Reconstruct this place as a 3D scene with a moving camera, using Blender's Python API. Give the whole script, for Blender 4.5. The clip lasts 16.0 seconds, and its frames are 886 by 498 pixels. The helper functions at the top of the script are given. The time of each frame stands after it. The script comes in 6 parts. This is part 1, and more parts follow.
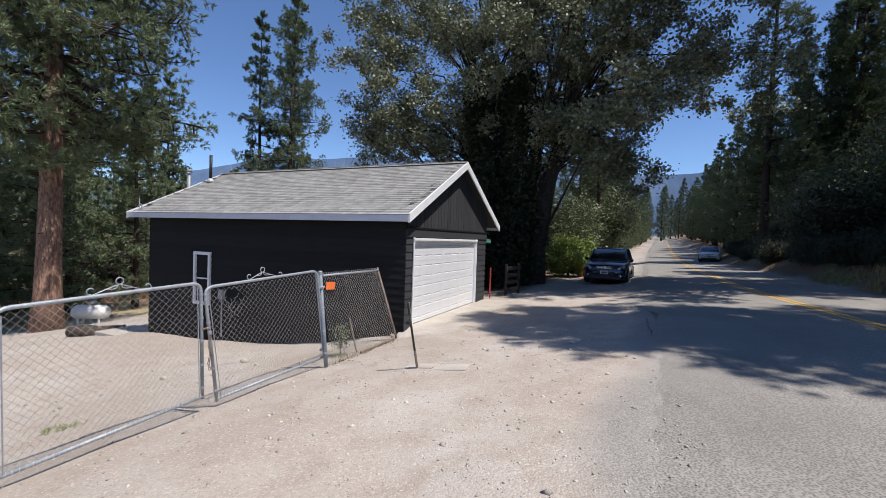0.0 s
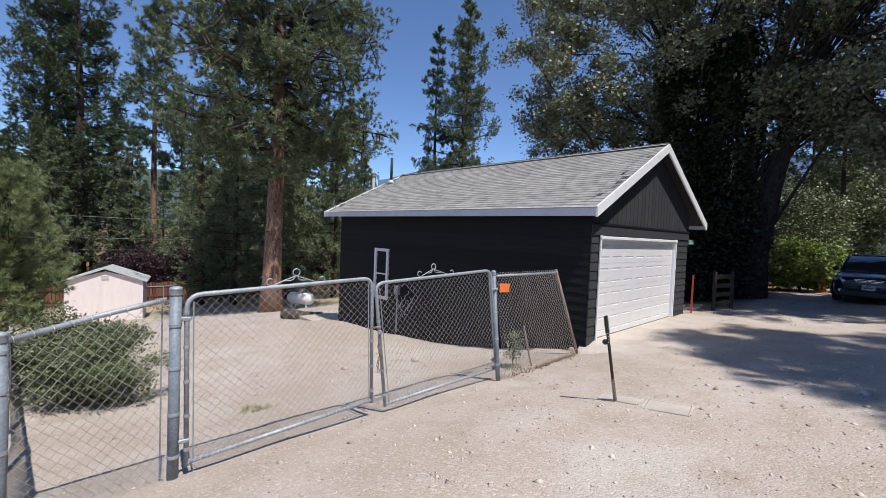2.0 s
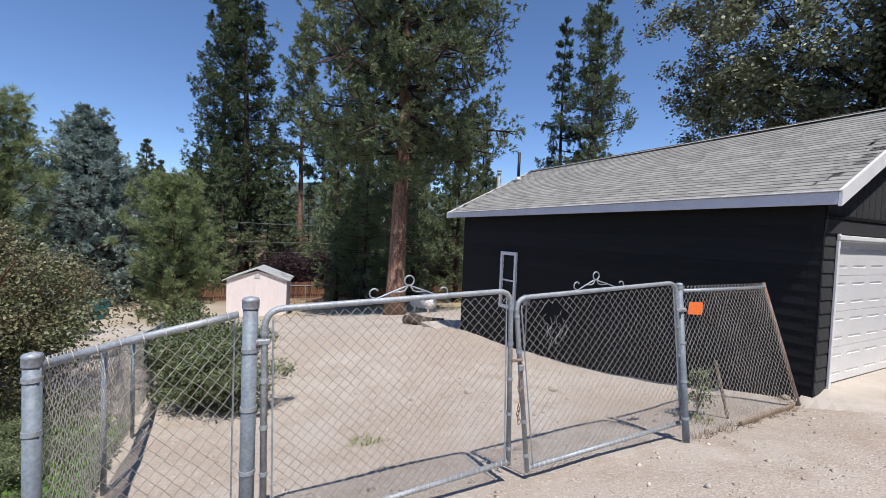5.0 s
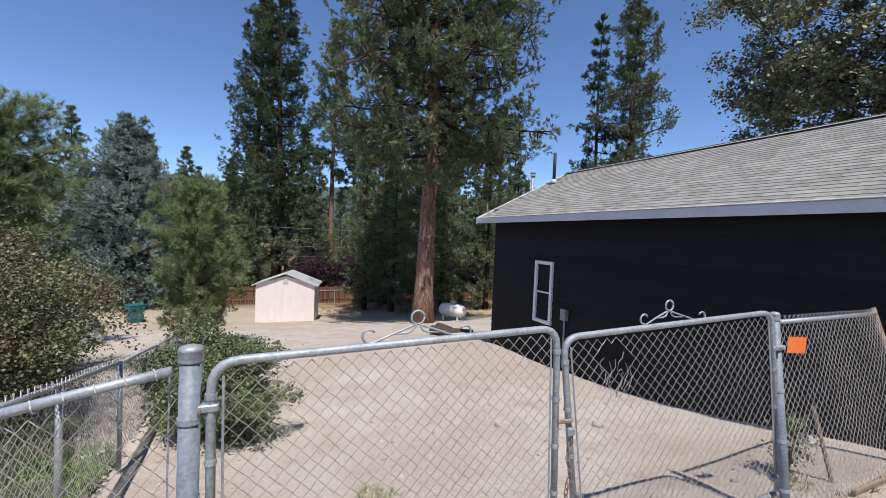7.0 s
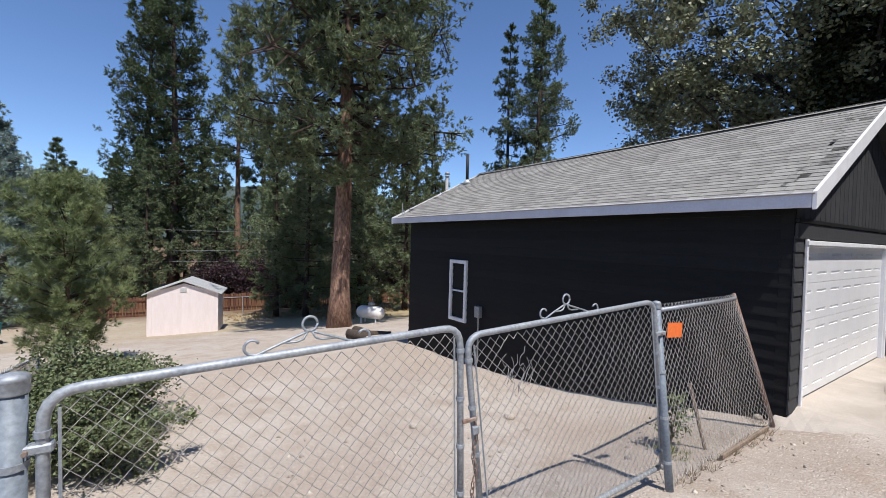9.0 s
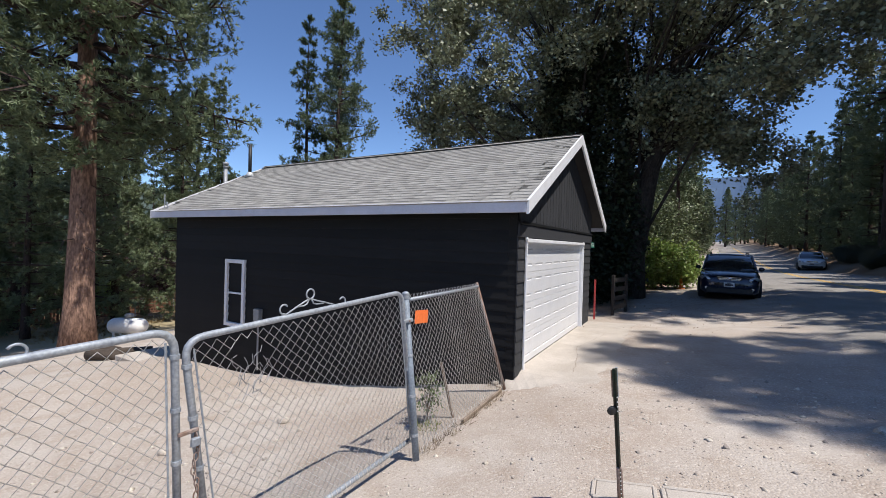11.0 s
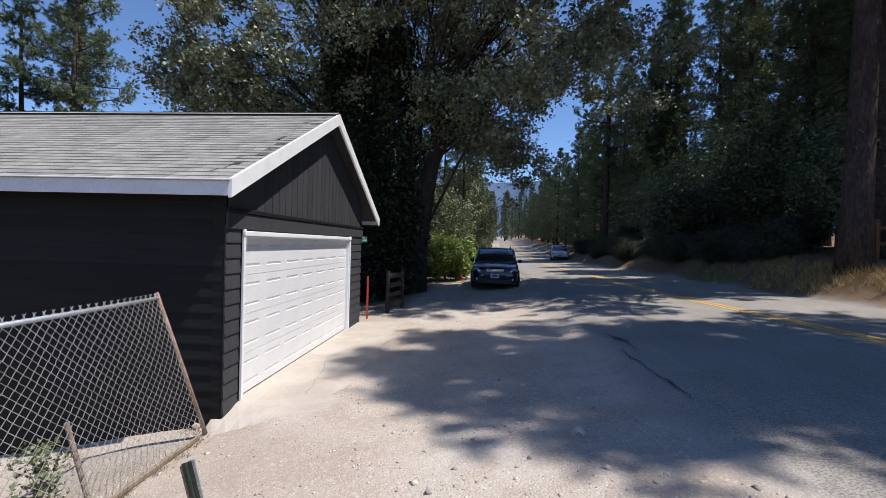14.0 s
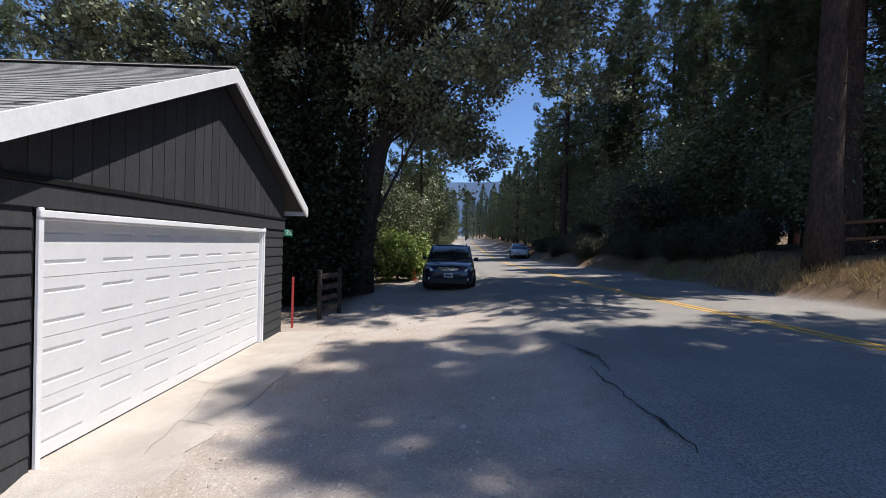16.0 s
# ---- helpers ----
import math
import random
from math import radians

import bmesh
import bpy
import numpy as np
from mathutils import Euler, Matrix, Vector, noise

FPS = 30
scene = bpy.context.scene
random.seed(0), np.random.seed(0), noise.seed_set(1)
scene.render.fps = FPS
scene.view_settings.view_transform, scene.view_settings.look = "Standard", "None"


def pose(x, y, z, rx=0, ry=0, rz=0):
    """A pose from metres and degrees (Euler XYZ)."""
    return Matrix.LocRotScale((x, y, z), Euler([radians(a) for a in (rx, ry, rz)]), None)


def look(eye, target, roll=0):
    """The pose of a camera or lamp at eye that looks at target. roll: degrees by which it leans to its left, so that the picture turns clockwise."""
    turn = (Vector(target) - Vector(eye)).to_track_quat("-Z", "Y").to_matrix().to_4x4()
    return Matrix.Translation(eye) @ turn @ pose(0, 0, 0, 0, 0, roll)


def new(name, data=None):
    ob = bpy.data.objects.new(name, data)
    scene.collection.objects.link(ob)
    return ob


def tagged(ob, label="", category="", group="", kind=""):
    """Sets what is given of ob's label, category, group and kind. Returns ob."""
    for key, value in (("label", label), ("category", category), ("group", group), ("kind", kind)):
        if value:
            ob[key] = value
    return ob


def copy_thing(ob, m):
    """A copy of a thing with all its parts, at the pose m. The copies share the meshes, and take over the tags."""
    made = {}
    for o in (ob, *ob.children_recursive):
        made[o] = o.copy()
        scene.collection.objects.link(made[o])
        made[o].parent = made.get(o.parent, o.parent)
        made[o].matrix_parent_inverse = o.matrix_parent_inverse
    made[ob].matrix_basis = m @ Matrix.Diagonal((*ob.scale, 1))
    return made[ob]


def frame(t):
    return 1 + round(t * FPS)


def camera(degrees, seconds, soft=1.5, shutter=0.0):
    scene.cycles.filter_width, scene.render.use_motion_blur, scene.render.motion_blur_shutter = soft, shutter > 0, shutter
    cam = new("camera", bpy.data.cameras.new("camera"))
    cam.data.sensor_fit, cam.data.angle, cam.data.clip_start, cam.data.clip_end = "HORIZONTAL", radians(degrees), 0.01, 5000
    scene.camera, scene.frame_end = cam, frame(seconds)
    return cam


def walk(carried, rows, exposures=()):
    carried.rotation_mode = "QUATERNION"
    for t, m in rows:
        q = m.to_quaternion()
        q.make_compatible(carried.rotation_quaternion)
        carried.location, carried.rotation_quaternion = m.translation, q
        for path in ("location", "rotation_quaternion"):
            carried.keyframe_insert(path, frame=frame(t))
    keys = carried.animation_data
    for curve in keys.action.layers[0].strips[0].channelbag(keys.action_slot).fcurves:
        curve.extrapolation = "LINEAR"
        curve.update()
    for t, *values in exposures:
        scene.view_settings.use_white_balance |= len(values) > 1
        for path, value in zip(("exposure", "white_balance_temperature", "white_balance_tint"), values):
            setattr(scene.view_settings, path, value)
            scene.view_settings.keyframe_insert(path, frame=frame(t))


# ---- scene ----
cam = camera(92.8, 16.0, soft=0.85)
PATH = [
    (0, (0.802, 0.635, 1.688), (0.495, 2.61, 1.637), 1.9),
    (0.5, (0.713, 0.89, 1.69), (0.241, 2.832, 1.632), 2.2),
    (1, (0.551, 1.114, 1.654), (-0.124, 2.996, 1.594), 2.0),
    (1.5, (0.37, 1.336, 1.612), (-0.479, 3.146, 1.549), 2.4),
    (2, (0.232, 1.586, 1.575), (-0.796, 3.3, 1.505), 2.4),
    (2.5, (0.026, 1.778, 1.537), (-1.13, 3.408, 1.464), 2.4),
    (3, (-0.175, 1.935, 1.49), (-1.394, 3.519, 1.421), 2.7),
    (3.5, (-0.308, 2.102, 1.479), (-1.609, 3.619, 1.409), 2.5),
    (4, (-0.481, 2.254, 1.463), (-1.855, 3.706, 1.392), 2.3),
    (4.5, (-0.661, 2.393, 1.476), (-2.08, 3.801, 1.407), 2.4),
    (5, (-0.817, 2.573, 1.474), (-2.283, 3.932, 1.404), 2.3),
    (5.2, (-0.886, 2.652, 1.485), (-2.378, 3.983, 1.412), 2.3),
    (7.5, (-1.436, 3.238, 1.564), (-2.999, 4.485, 1.507), 2.4),
    (8, (-1.427, 3.268, 1.565), (-2.957, 4.556, 1.514), 1.9),
    (10.3, (-1.176, 3.387, 1.535), (-1.966, 5.225, 1.508), 1.7),
    (10.5, (-1.114, 3.395, 1.54), (-1.822, 5.266, 1.516), 1.6),
    (11, (-0.987, 3.481, 1.538), (-1.484, 5.418, 1.517), 1.6),
    (11.5, (-0.871, 3.594, 1.524), (-1.153, 5.574, 1.499), 1.5),
    (12, (-0.743, 3.779, 1.525), (-0.776, 5.778, 1.499), 1.7),
    (12.5, (-0.541, 3.949, 1.548), (-0.372, 5.942, 1.523), 1.5),
    (13, (-0.295, 4.178, 1.563), (-0.042, 6.162, 1.541), 1.3),
    (13.5, (-0.134, 4.485, 1.562), (0.149, 6.465, 1.535), 1.7),
    (14, (0.033, 4.748, 1.58), (0.41, 6.712, 1.556), 1.6),
    (14.5, (0.256, 5.071, 1.576), (0.708, 7.019, 1.55), 1.3),
    (15, (0.419, 5.43, 1.521), (0.917, 7.366, 1.497), 1.5),
    (15.5, (0.597, 5.766, 1.511), (1.128, 7.694, 1.489), 1.7),
    (16, (0.779, 6.114, 1.486), (1.33, 8.036, 1.464), 1.6),
]
walk(cam, [(t, look(eye, target, roll)) for t, eye, target, roll in PATH], exposures=[(0, 0.14), (8, 0.15), (12, 0.20), (16, 0.34)])

# ---------------------------------------------------------------- light
SUN_WAY = Vector((0.48, -0.24, 1.03)).normalized()
world = bpy.data.worlds.new("sky")
scene.world = world
world.use_nodes = True
wn = world.node_tree.nodes
sky = wn.new("ShaderNodeTexSky")
sky.sky_type = "NISHITA"
sky.sun_disc = False
sky.sun_elevation = math.asin(SUN_WAY.z)
sky.sun_rotation = math.atan2(SUN_WAY.x, SUN_WAY.y)
sky.altitude = 1500
sky.air_density = 1.0
sky.dust_density = 0.0
sky.ozone_density = 1.2
deep = wn.new("ShaderNodeMix")
deep.data_type, deep.blend_type = "RGBA", "MULTIPLY"
deep.inputs["Factor"].default_value = 1.0
deep.inputs[7].default_value = (0.90, 1.06, 1.31, 1)
world.node_tree.links.new(sky.outputs[0], deep.inputs[6])
world.node_tree.links.new(deep.outputs[2], wn["Background"].inputs[0])
wn["Background"].inputs[1].default_value = 0.108
sun = new("sun", bpy.data.lights.new("sun", "SUN"))
sun.data.energy = 5.0
sun.data.angle = radians(0.53)
sun.data.color = (1.0, 0.95, 0.90)
sun.matrix_world = look(SUN_WAY * 100, (0, 0, 0))


# ---------------------------------------------------------------- mesh helpers
class Geo:
    """Vertices and faces of one mesh part."""

    def __init__(self):
        self.v, self.f, self.smooth = [], [], False

    def add(self, verts, faces):
        k = len(self.v)
        self.v.extend([tuple(p) for p in verts])
        self.f.extend([tuple(i + k for i in f) for f in faces])
        return self

    def box(self, c, size, m=None, bev=0.006):
        """A box with chamfered edges round the centre c."""
        h = [max(a / 2, 0.0005) for a in size]
        b = min(bev, 0.45 * min(h) * 2 * 0.5)
        vs, at = [], {}
        for sx in (-1, 1):
            for sy in (-1, 1):
                for sz in (-1, 1):
                    sg = (sx, sy, sz)
                    for ax in range(3):
                        at[sg, ax] = len(vs)
                        vs.append(Vector([c[i] + sg[i] * (h[i] if i == ax else h[i] - b) for i in range(3)]))
        fs = []
        for ax in range(3):
            o1, o2 = [i for i in range(3) if i != ax]
            for s1 in (-1, 1):
                quad = []
                for s2, s3 in ((-1, -1), (1, -1), (1, 1), (-1, 1)):
                    sg = [0, 0, 0]
                    sg[ax], sg[o1], sg[o2] = s1, s2, s3
                    quad.append(at[tuple(sg), ax])
                fs.append(quad)
            for s2 in (-1, 1):
                for s3 in (-1, 1):
                    lo, hi = [0, 0, 0], [0, 0, 0]
                    lo[ax], hi[ax] = -1, 1
                    lo[o1] = hi[o1] = s2
                    lo[o2] = hi[o2] = s3
                    fs.append([at[tuple(lo), o1], at[tuple(hi), o1], at[tuple(hi), o2], at[tuple(lo), o2]])
        for sx in (-1, 1):
            for sy in (-1, 1):
                for sz in (-1, 1):
                    fs.append([at[(sx, sy, sz), i] for i in range(3)])
        cc = Vector(c)
        out = []
        for f in fs:
            n = (vs[f[1]] - vs[f[0]]).cross(vs[f[2]] - vs[f[0]])
            mid = sum((vs[i] for i in f), Vector()) / len(f)
            out.append(f if n.dot(mid - cc) > 0 else f[::-1])
        if m is not None:
            vs = [m @ p for p in vs]
        return self.add(vs, out)

    def tube(self, pts, radii, n=8, cap=True, start=0.0):
        """A round tube through points, with a radius at each."""
        pts = [Vector(p) for p in pts]
        if isinstance(radii, (int, float)):
            radii = [radii] * len(pts)
        vs, fs = [], []
        side = None
        for i, p in enumerate(pts):
            d = (pts[min(i + 1, len(pts) - 1)] - pts[max(i - 1, 0)]).normalized()
            if side is None:
                side = d.orthogonal().normalized()
            else:
                side = (side - d * side.dot(d))
                side = side.normalized() if side.length > 1e-6 else d.orthogonal().normalized()
            up = d.cross(side)
            for j in range(n):
                a = start + 2 * math.pi * j / n
                vs.append(p + (side * math.cos(a) + up * math.sin(a)) * radii[i])
        for i in range(len(pts) - 1):
            for j in range(n):
                k = (j + 1) % n
                fs.append((i * n + j, i * n + k, (i + 1) * n + k, (i + 1) * n + j))
        if cap:
            fs.append(tuple(range(n))[::-1])
            fs.append(tuple(range((len(pts) - 1) * n, len(pts) * n)))
        return self.add(vs, fs)

    def loft(self, rings, cap=True, closed=True):
        """Skins rings of equally many points."""
        n = len(rings[0])
        vs = [p for r in rings for p in r]
        fs = []
        for i in range(len(rings) - 1):
            for j in range(n if closed else n - 1):
                k = (j + 1) % n
                fs.append((i * n + j, i * n + k, (i + 1) * n + k, (i + 1) * n + j))
        if cap:
            fs.append(tuple(range(n))[::-1])
            fs.append(tuple(range((len(rings) - 1) * n, len(rings) * n)))
        return self.add(vs, fs)

    def disc(self, c, axis, r, depth, n=20):
        c, a = Vector(c), Vector(axis).normalized()
        b = min(0.25 * depth, 0.25 * r)
        return self.tube([c - a * depth / 2, c - a * (depth / 2 - b), c + a * (depth / 2 - b), c + a * depth / 2], [r - b, r, r, r - b], n)

    def mesh(self, name):
        me = bpy.data.meshes.new(name)
        me.from_pydata(self.v, [], self.f)
        if self.smooth:
            me.polygons.foreach_set("use_smooth", [True] * len(me.polygons))
        me.update()
        return me


def round_mesh(g):
    g.smooth = True
    return g


def part(name, geo, material, parent=None, label="", m=None):
    """Links geometry as one mesh object under a thing or a part."""
    me = geo if isinstance(geo, bpy.types.Mesh) else geo.mesh(name)
    if material is not None and not me.materials:
        me.materials.append(material)
    ob = new(name, me)
    if parent is not None:
        ob.parent = parent
    if m is not None:
        ob.matrix_local = m
    if label:
        ob["label"] = label
    return ob


def thing(name, label, category, m=None, group="", kind=""):
    ob = new(name)
    ob.empty_display_size = 0.2
    if m is not None:
        ob.matrix_world = m
    return tagged(ob, label, category, group, kind)


def array_mesh(name, v, f, material):
    """A mesh from arrays of vertices and of triangles or quads."""
    me = bpy.data.meshes.new(name)
    v = np.asarray(v, dtype=np.float32)
    f = np.asarray(f, dtype=np.int32)
    k = f.shape[1]
    me.vertices.add(len(v))
    me.vertices.foreach_set("co", v.ravel())
    me.loops.add(f.size)
    me.loops.foreach_set("vertex_index", f.ravel())
    me.polygons.add(len(f))
    me.polygons.foreach_set("loop_start", np.arange(0, f.size, k, dtype=np.int32))
    me.polygons.foreach_set("loop_total", np.full(len(f), k, dtype=np.int32))
    me.update(calc_edges=True)
    me.validate()
    me.materials.append(material)
    return me


# ---------------------------------------------------------------- materials
def shade(name, a, b=None, rough=0.8, metal=0.0, scale=3.0, fine=60.0, bump=0.25, depth=0.004, grain=0.25,
          rnd=0.0, island=0.0, stretch=(1, 1, 1), spec=0.4, clear=0.0, through_leaf=0.0, kind="noise", rough_var=0.15):
    """Two-scale weathered surface: stains between colours a and b, fine grain, relief."""
    m = bpy.data.materials.new(name)
    m.use_nodes = True
    nt = m.node_tree
    N, L = nt.nodes, nt.links
    bs = N["Principled BSDF"]
    b = b or tuple(c * 0.75 for c in a)
    co = N.new("ShaderNodeTexCoord")
    mp = N.new("ShaderNodeMapping")
    mp.inputs["Scale"].default_value = stretch
    L.new(co.outputs["Object"], mp.inputs[0])
    big = N.new("ShaderNodeTexNoise")
    big.inputs["Scale"].default_value = scale
    big.inputs["Detail"].default_value = 6
    big.inputs["Roughness"].default_value = 0.6
    L.new(mp.outputs[0], big.inputs["Vector"])
    if kind == "pebble":
        sm = N.new("ShaderNodeTexVoronoi")
        sm.inputs["Scale"].default_value = fine
        sm_out = sm.outputs["Distance"]
    else:
        sm = N.new("ShaderNodeTexNoise")
        sm.inputs["Scale"].default_value = fine
        sm.inputs["Detail"].default_value = 4
        sm_out = sm.outputs["Fac"]
    L.new(mp.outputs[0], sm.inputs["Vector"])
    ramp = N.new("ShaderNodeMapRange")
    ramp.inputs["From Min"].default_value = 0.35
    ramp.inputs["From Max"].default_value = 0.65
    L.new(big.outputs["Fac"], ramp.inputs["Value"])
    mix = N.new("ShaderNodeMix")
    mix.data_type = "RGBA"
    L.new(ramp.outputs[0], mix.inputs["Factor"])
    mix.inputs[6].default_value = (*a, 1)
    mix.inputs[7].default_value = (*b, 1)
    val = N.new("ShaderNodeMapRange")
    val.inputs["From Min"].default_value = 0.3 if kind != "pebble" else 0.0
    val.inputs["From Max"].default_value = 0.7
    val.inputs["To Min"].default_value = 1 - grain
    val.inputs["To Max"].default_value = 1 + grain
    L.new(sm_out, val.inputs["Value"])
    hsv = N.new("ShaderNodeHueSaturation")
    L.new(mix.outputs[2], hsv.inputs["Color"])
    last = val.outputs[0]
    if rnd or island:
        if rnd:
            inf = N.new("ShaderNodeObjectInfo")
            src = inf.outputs["Random"]
        else:
            inf = N.new("ShaderNodeNewGeometry")
            src = inf.outputs["Random Per Island"]
        mr = N.new("ShaderNodeMapRange")
        amt = rnd or island
        mr.inputs["To Min"].default_value = 1 - amt
        mr.inputs["To Max"].default_value = 1 + amt
        L.new(src, mr.inputs["Value"])
        mul = N.new("ShaderNodeMath")
        mul.operation = "MULTIPLY"
        L.new(last, mul.inputs[0])
        L.new(mr.outputs[0], mul.inputs[1])
        last = mul.outputs[0]
        hue = N.new("ShaderNodeMapRange")
        hue.inputs["To Min"].default_value = 0.5 - 0.04 * amt
        hue.inputs["To Max"].default_value = 0.5 + 0.05 * amt
        L.new(src, hue.inputs["Value"])
        L.new(hue.outputs[0], hsv.inputs["Hue"])
    L.new(last, hsv.inputs["Value"])
    L.new(hsv.outputs[0], bs.inputs["Base Color"])
    bs.inputs["Metallic"].default_value = metal
    bs.inputs["Specular IOR Level"].default_value = spec
    rr = N.new("ShaderNodeMapRange")
    rr.inputs["To Min"].default_value = max(0.02, rough - rough_var)
    rr.inputs["To Max"].default_value = min(1, rough + rough_var)
    L.new(big.outputs["Fac"], rr.inputs["Value"])
    L.new(rr.outputs[0], bs.inputs["Roughness"])
    bs.inputs["Coat Weight"].default_value = clear
    bs.inputs["Coat Roughness"].default_value = 0.05
    if bump:
        bp = N.new("ShaderNodeBump")
        bp.inputs["Strength"].default_value = bump
        bp.inputs["Distance"].default_value = depth
        L.new(sm_out, bp.inputs["Height"])
        L.new(bp.outputs[0], bs.inputs["Normal"])
    if through_leaf:
        tr = N.new("ShaderNodeBsdfTranslucent")
        L.new(hsv.outputs[0], tr.inputs["Color"])
        ms = N.new("ShaderNodeMixShader")
        ms.inputs[0].default_value = through_leaf
        L.new(bs.outputs[0], ms.inputs[1])
        L.new(tr.outputs[0], ms.inputs[2])
        L.new(ms.outputs[0], N["Material Output"].inputs[0])
    return m


def glass_mat(name, tint=(0.9, 0.95, 0.95)):
    m = bpy.data.materials.new(name)
    m.use_nodes = True
    bs = m.node_tree.nodes["Principled BSDF"]
    bs.inputs["Base Color"].default_value = (*tint, 1)
    bs.inputs["Transmission Weight"].default_value = 1.0
    bs.inputs["Roughness"].default_value = 0.02
    bs.inputs["IOR"].default_value = 1.45
    return m


def ground_mat():
    """Decomposed-granite gravel, with grey road gravel, dry grass and forest duff by the soil attribute."""
    m = bpy.data.materials.new("soil")
    m.use_nodes = True
    nt = m.node_tree
    N, L = nt.nodes, nt.links
    bs = N["Principled BSDF"]
    co = N.new("ShaderNodeTexCoord")
    at = N.new("ShaderNodeAttribute")
    at.attribute_name = "soil"
    sep = N.new("ShaderNodeSeparateColor")
    L.new(at.outputs["Color"], sep.inputs[0])

    def tex(kind, scale, detail=5):
        t = N.new(kind)
        t.inputs["Scale"].default_value = scale
        if kind == "ShaderNodeTexNoise":
            t.inputs["Detail"].default_value = detail
        L.new(co.outputs["Object"], t.inputs["Vector"])
        return t

    def mixc(fac, a, b):
        x = N.new("ShaderNodeMix")
        x.data_type = "RGBA"
        for sock, val in ((x.inputs["Factor"], fac), (x.inputs[6], a), (x.inputs[7], b)):
            if isinstance(val, (tuple, float)):
                sock.default_value = (*val, 1) if isinstance(val, tuple) else val
            else:
                L.new(val, sock)
        return x.outputs[2]

    def rng(src, lo, hi, a=0.0, b=1.0):
        r = N.new("ShaderNodeMapRange")
        r.inputs["From Min"].default_value, r.inputs["From Max"].default_value = lo, hi
        r.inputs["To Min"].default_value, r.inputs["To Max"].default_value = a, b
        L.new(src, r.inputs["Value"])
        return r.outputs[0]

    n1, n2, n3 = tex("ShaderNodeTexNoise", 0.35), tex("ShaderNodeTexNoise", 2.2), tex("ShaderNodeTexNoise", 28)
    v1, v2 = tex("ShaderNodeTexVoronoi", 52), tex("ShaderNodeTexVoronoi", 120)
    base = mixc(rng(n1.outputs[0], 0.38, 0.62), (0.385, 0.32, 0.27), (0.48, 0.435, 0.39))
    base = mixc(rng(n2.outputs[0], 0.45, 0.75), base, (0.335, 0.265, 0.21))
    sepv = N.new("ShaderNodeSeparateColor")
    L.new(v1.outputs["Color"], sepv.inputs[0])
    stones = mixc(sepv.outputs[0], (0.21, 0.18, 0.15), (0.74, 0.67, 0.59))
    base = mixc(rng(sepv.outputs[1], 0.45, 0.95, 0.0, 0.5), base, stones)
    sepf = N.new("ShaderNodeSeparateColor")
    L.new(v2.outputs["Color"], sepf.inputs[0])
    grains = mixc(sepf.outputs[0], (0.30, 0.25, 0.2), (0.62, 0.55, 0.47))
    base = mixc(rng(n3.outputs[0], 0.4, 0.7, 0.1, 0.45), base, grains)
    grey = mixc(sepf.outputs[1], (0.15, 0.142, 0.13), (0.40, 0.38, 0.35))
    base = mixc(sep.outputs[2], base, grey)
    grass = mixc(rng(n3.outputs[0], 0.3, 0.7), (0.40, 0.31, 0.15), (0.28, 0.22, 0.10))
    base = mixc(sep.outputs[1], base, grass)
    duff = mixc(rng(n3.outputs[0], 0.3, 0.7), (0.13, 0.085, 0.05), (0.22, 0.15, 0.09))
    base = mixc(sep.outputs[0], base, duff)
    L.new(base, bs.inputs["Base Color"])
    bs.inputs["Roughness"].default_value = 0.95
    bs.inputs["Specular IOR Level"].default_value = 0.15
    add = N.new("ShaderNodeMath")
    add.operation = "MULTIPLY_ADD"
    L.new(v1.outputs["Distance"], add.inputs[0])
    add.inputs[1].default_value = -1.2
    L.new(n3.outputs[0], add.inputs[2])
    bp = N.new("ShaderNodeBump")
    bp.inputs["Strength"].default_value = 0.42
    bp.inputs["Distance"].default_value = 0.014
    L.new(add.outputs[0], bp.inputs["Height"])
    L.new(bp.outputs[0], bs.inputs["Normal"])
    return m


SOIL = ground_mat()
ASPHALT = shade("asphalt", (0.185, 0.171, 0.153), (0.23, 0.213, 0.191), rough=0.9, scale=0.8, fine=55, bump=0.5, depth=0.008, grain=0.5, kind="pebble", spec=0.25)
TAR = shade("tar_seal", (0.03, 0.03, 0.03), rough=0.6, fine=80)
ROAD_YELLOW = shade("yellow_paint", (0.70, 0.40, 0.05), (0.58, 0.33, 0.07), rough=0.7, scale=6, fine=70, grain=0.3)
CONCRETE = shade("pale_concrete", (0.50, 0.45, 0.395), (0.40, 0.355, 0.305), rough=0.92, scale=1.6, fine=90, bump=0.4, depth=0.004, grain=0.16, spec=0.2)
# Sun and shade put into one paint: near-black side walls, lighter front boards
SIDING_SHADED = shade("charcoal_shade_paint", (0.0135, 0.0138, 0.0142), (0.018, 0.0184, 0.019), rough=0.62, scale=2, fine=40, bump=0.35, depth=0.003, grain=0.2, rnd=0.14, stretch=(1, 1, 6), spec=0.12)
FRONT_SUNLIT = shade("charcoal_sun_paint", (0.042, 0.043, 0.046), (0.05, 0.051, 0.054), rough=0.75, scale=2, fine=30, bump=0.3, depth=0.003, grain=0.15, rnd=0.1, stretch=(4, 4, 0.6), spec=0.12)
SOFFIT = shade("dark_soffit_paint", (0.03, 0.03, 0.032), rough=0.7)
TRIM = shade("white_trim_paint", (0.78, 0.78, 0.79), (0.70, 0.70, 0.71), rough=0.45, scale=4, fine=50, bump=0.1, grain=0.05)
# Lilac-grey of the eave's shade put into the board colour
FASCIA = shade("shade_grey_fascia_paint", (0.60, 0.60, 0.66), (0.54, 0.54, 0.59), rough=0.5, scale=3, fine=40, bump=0.12, grain=0.06)
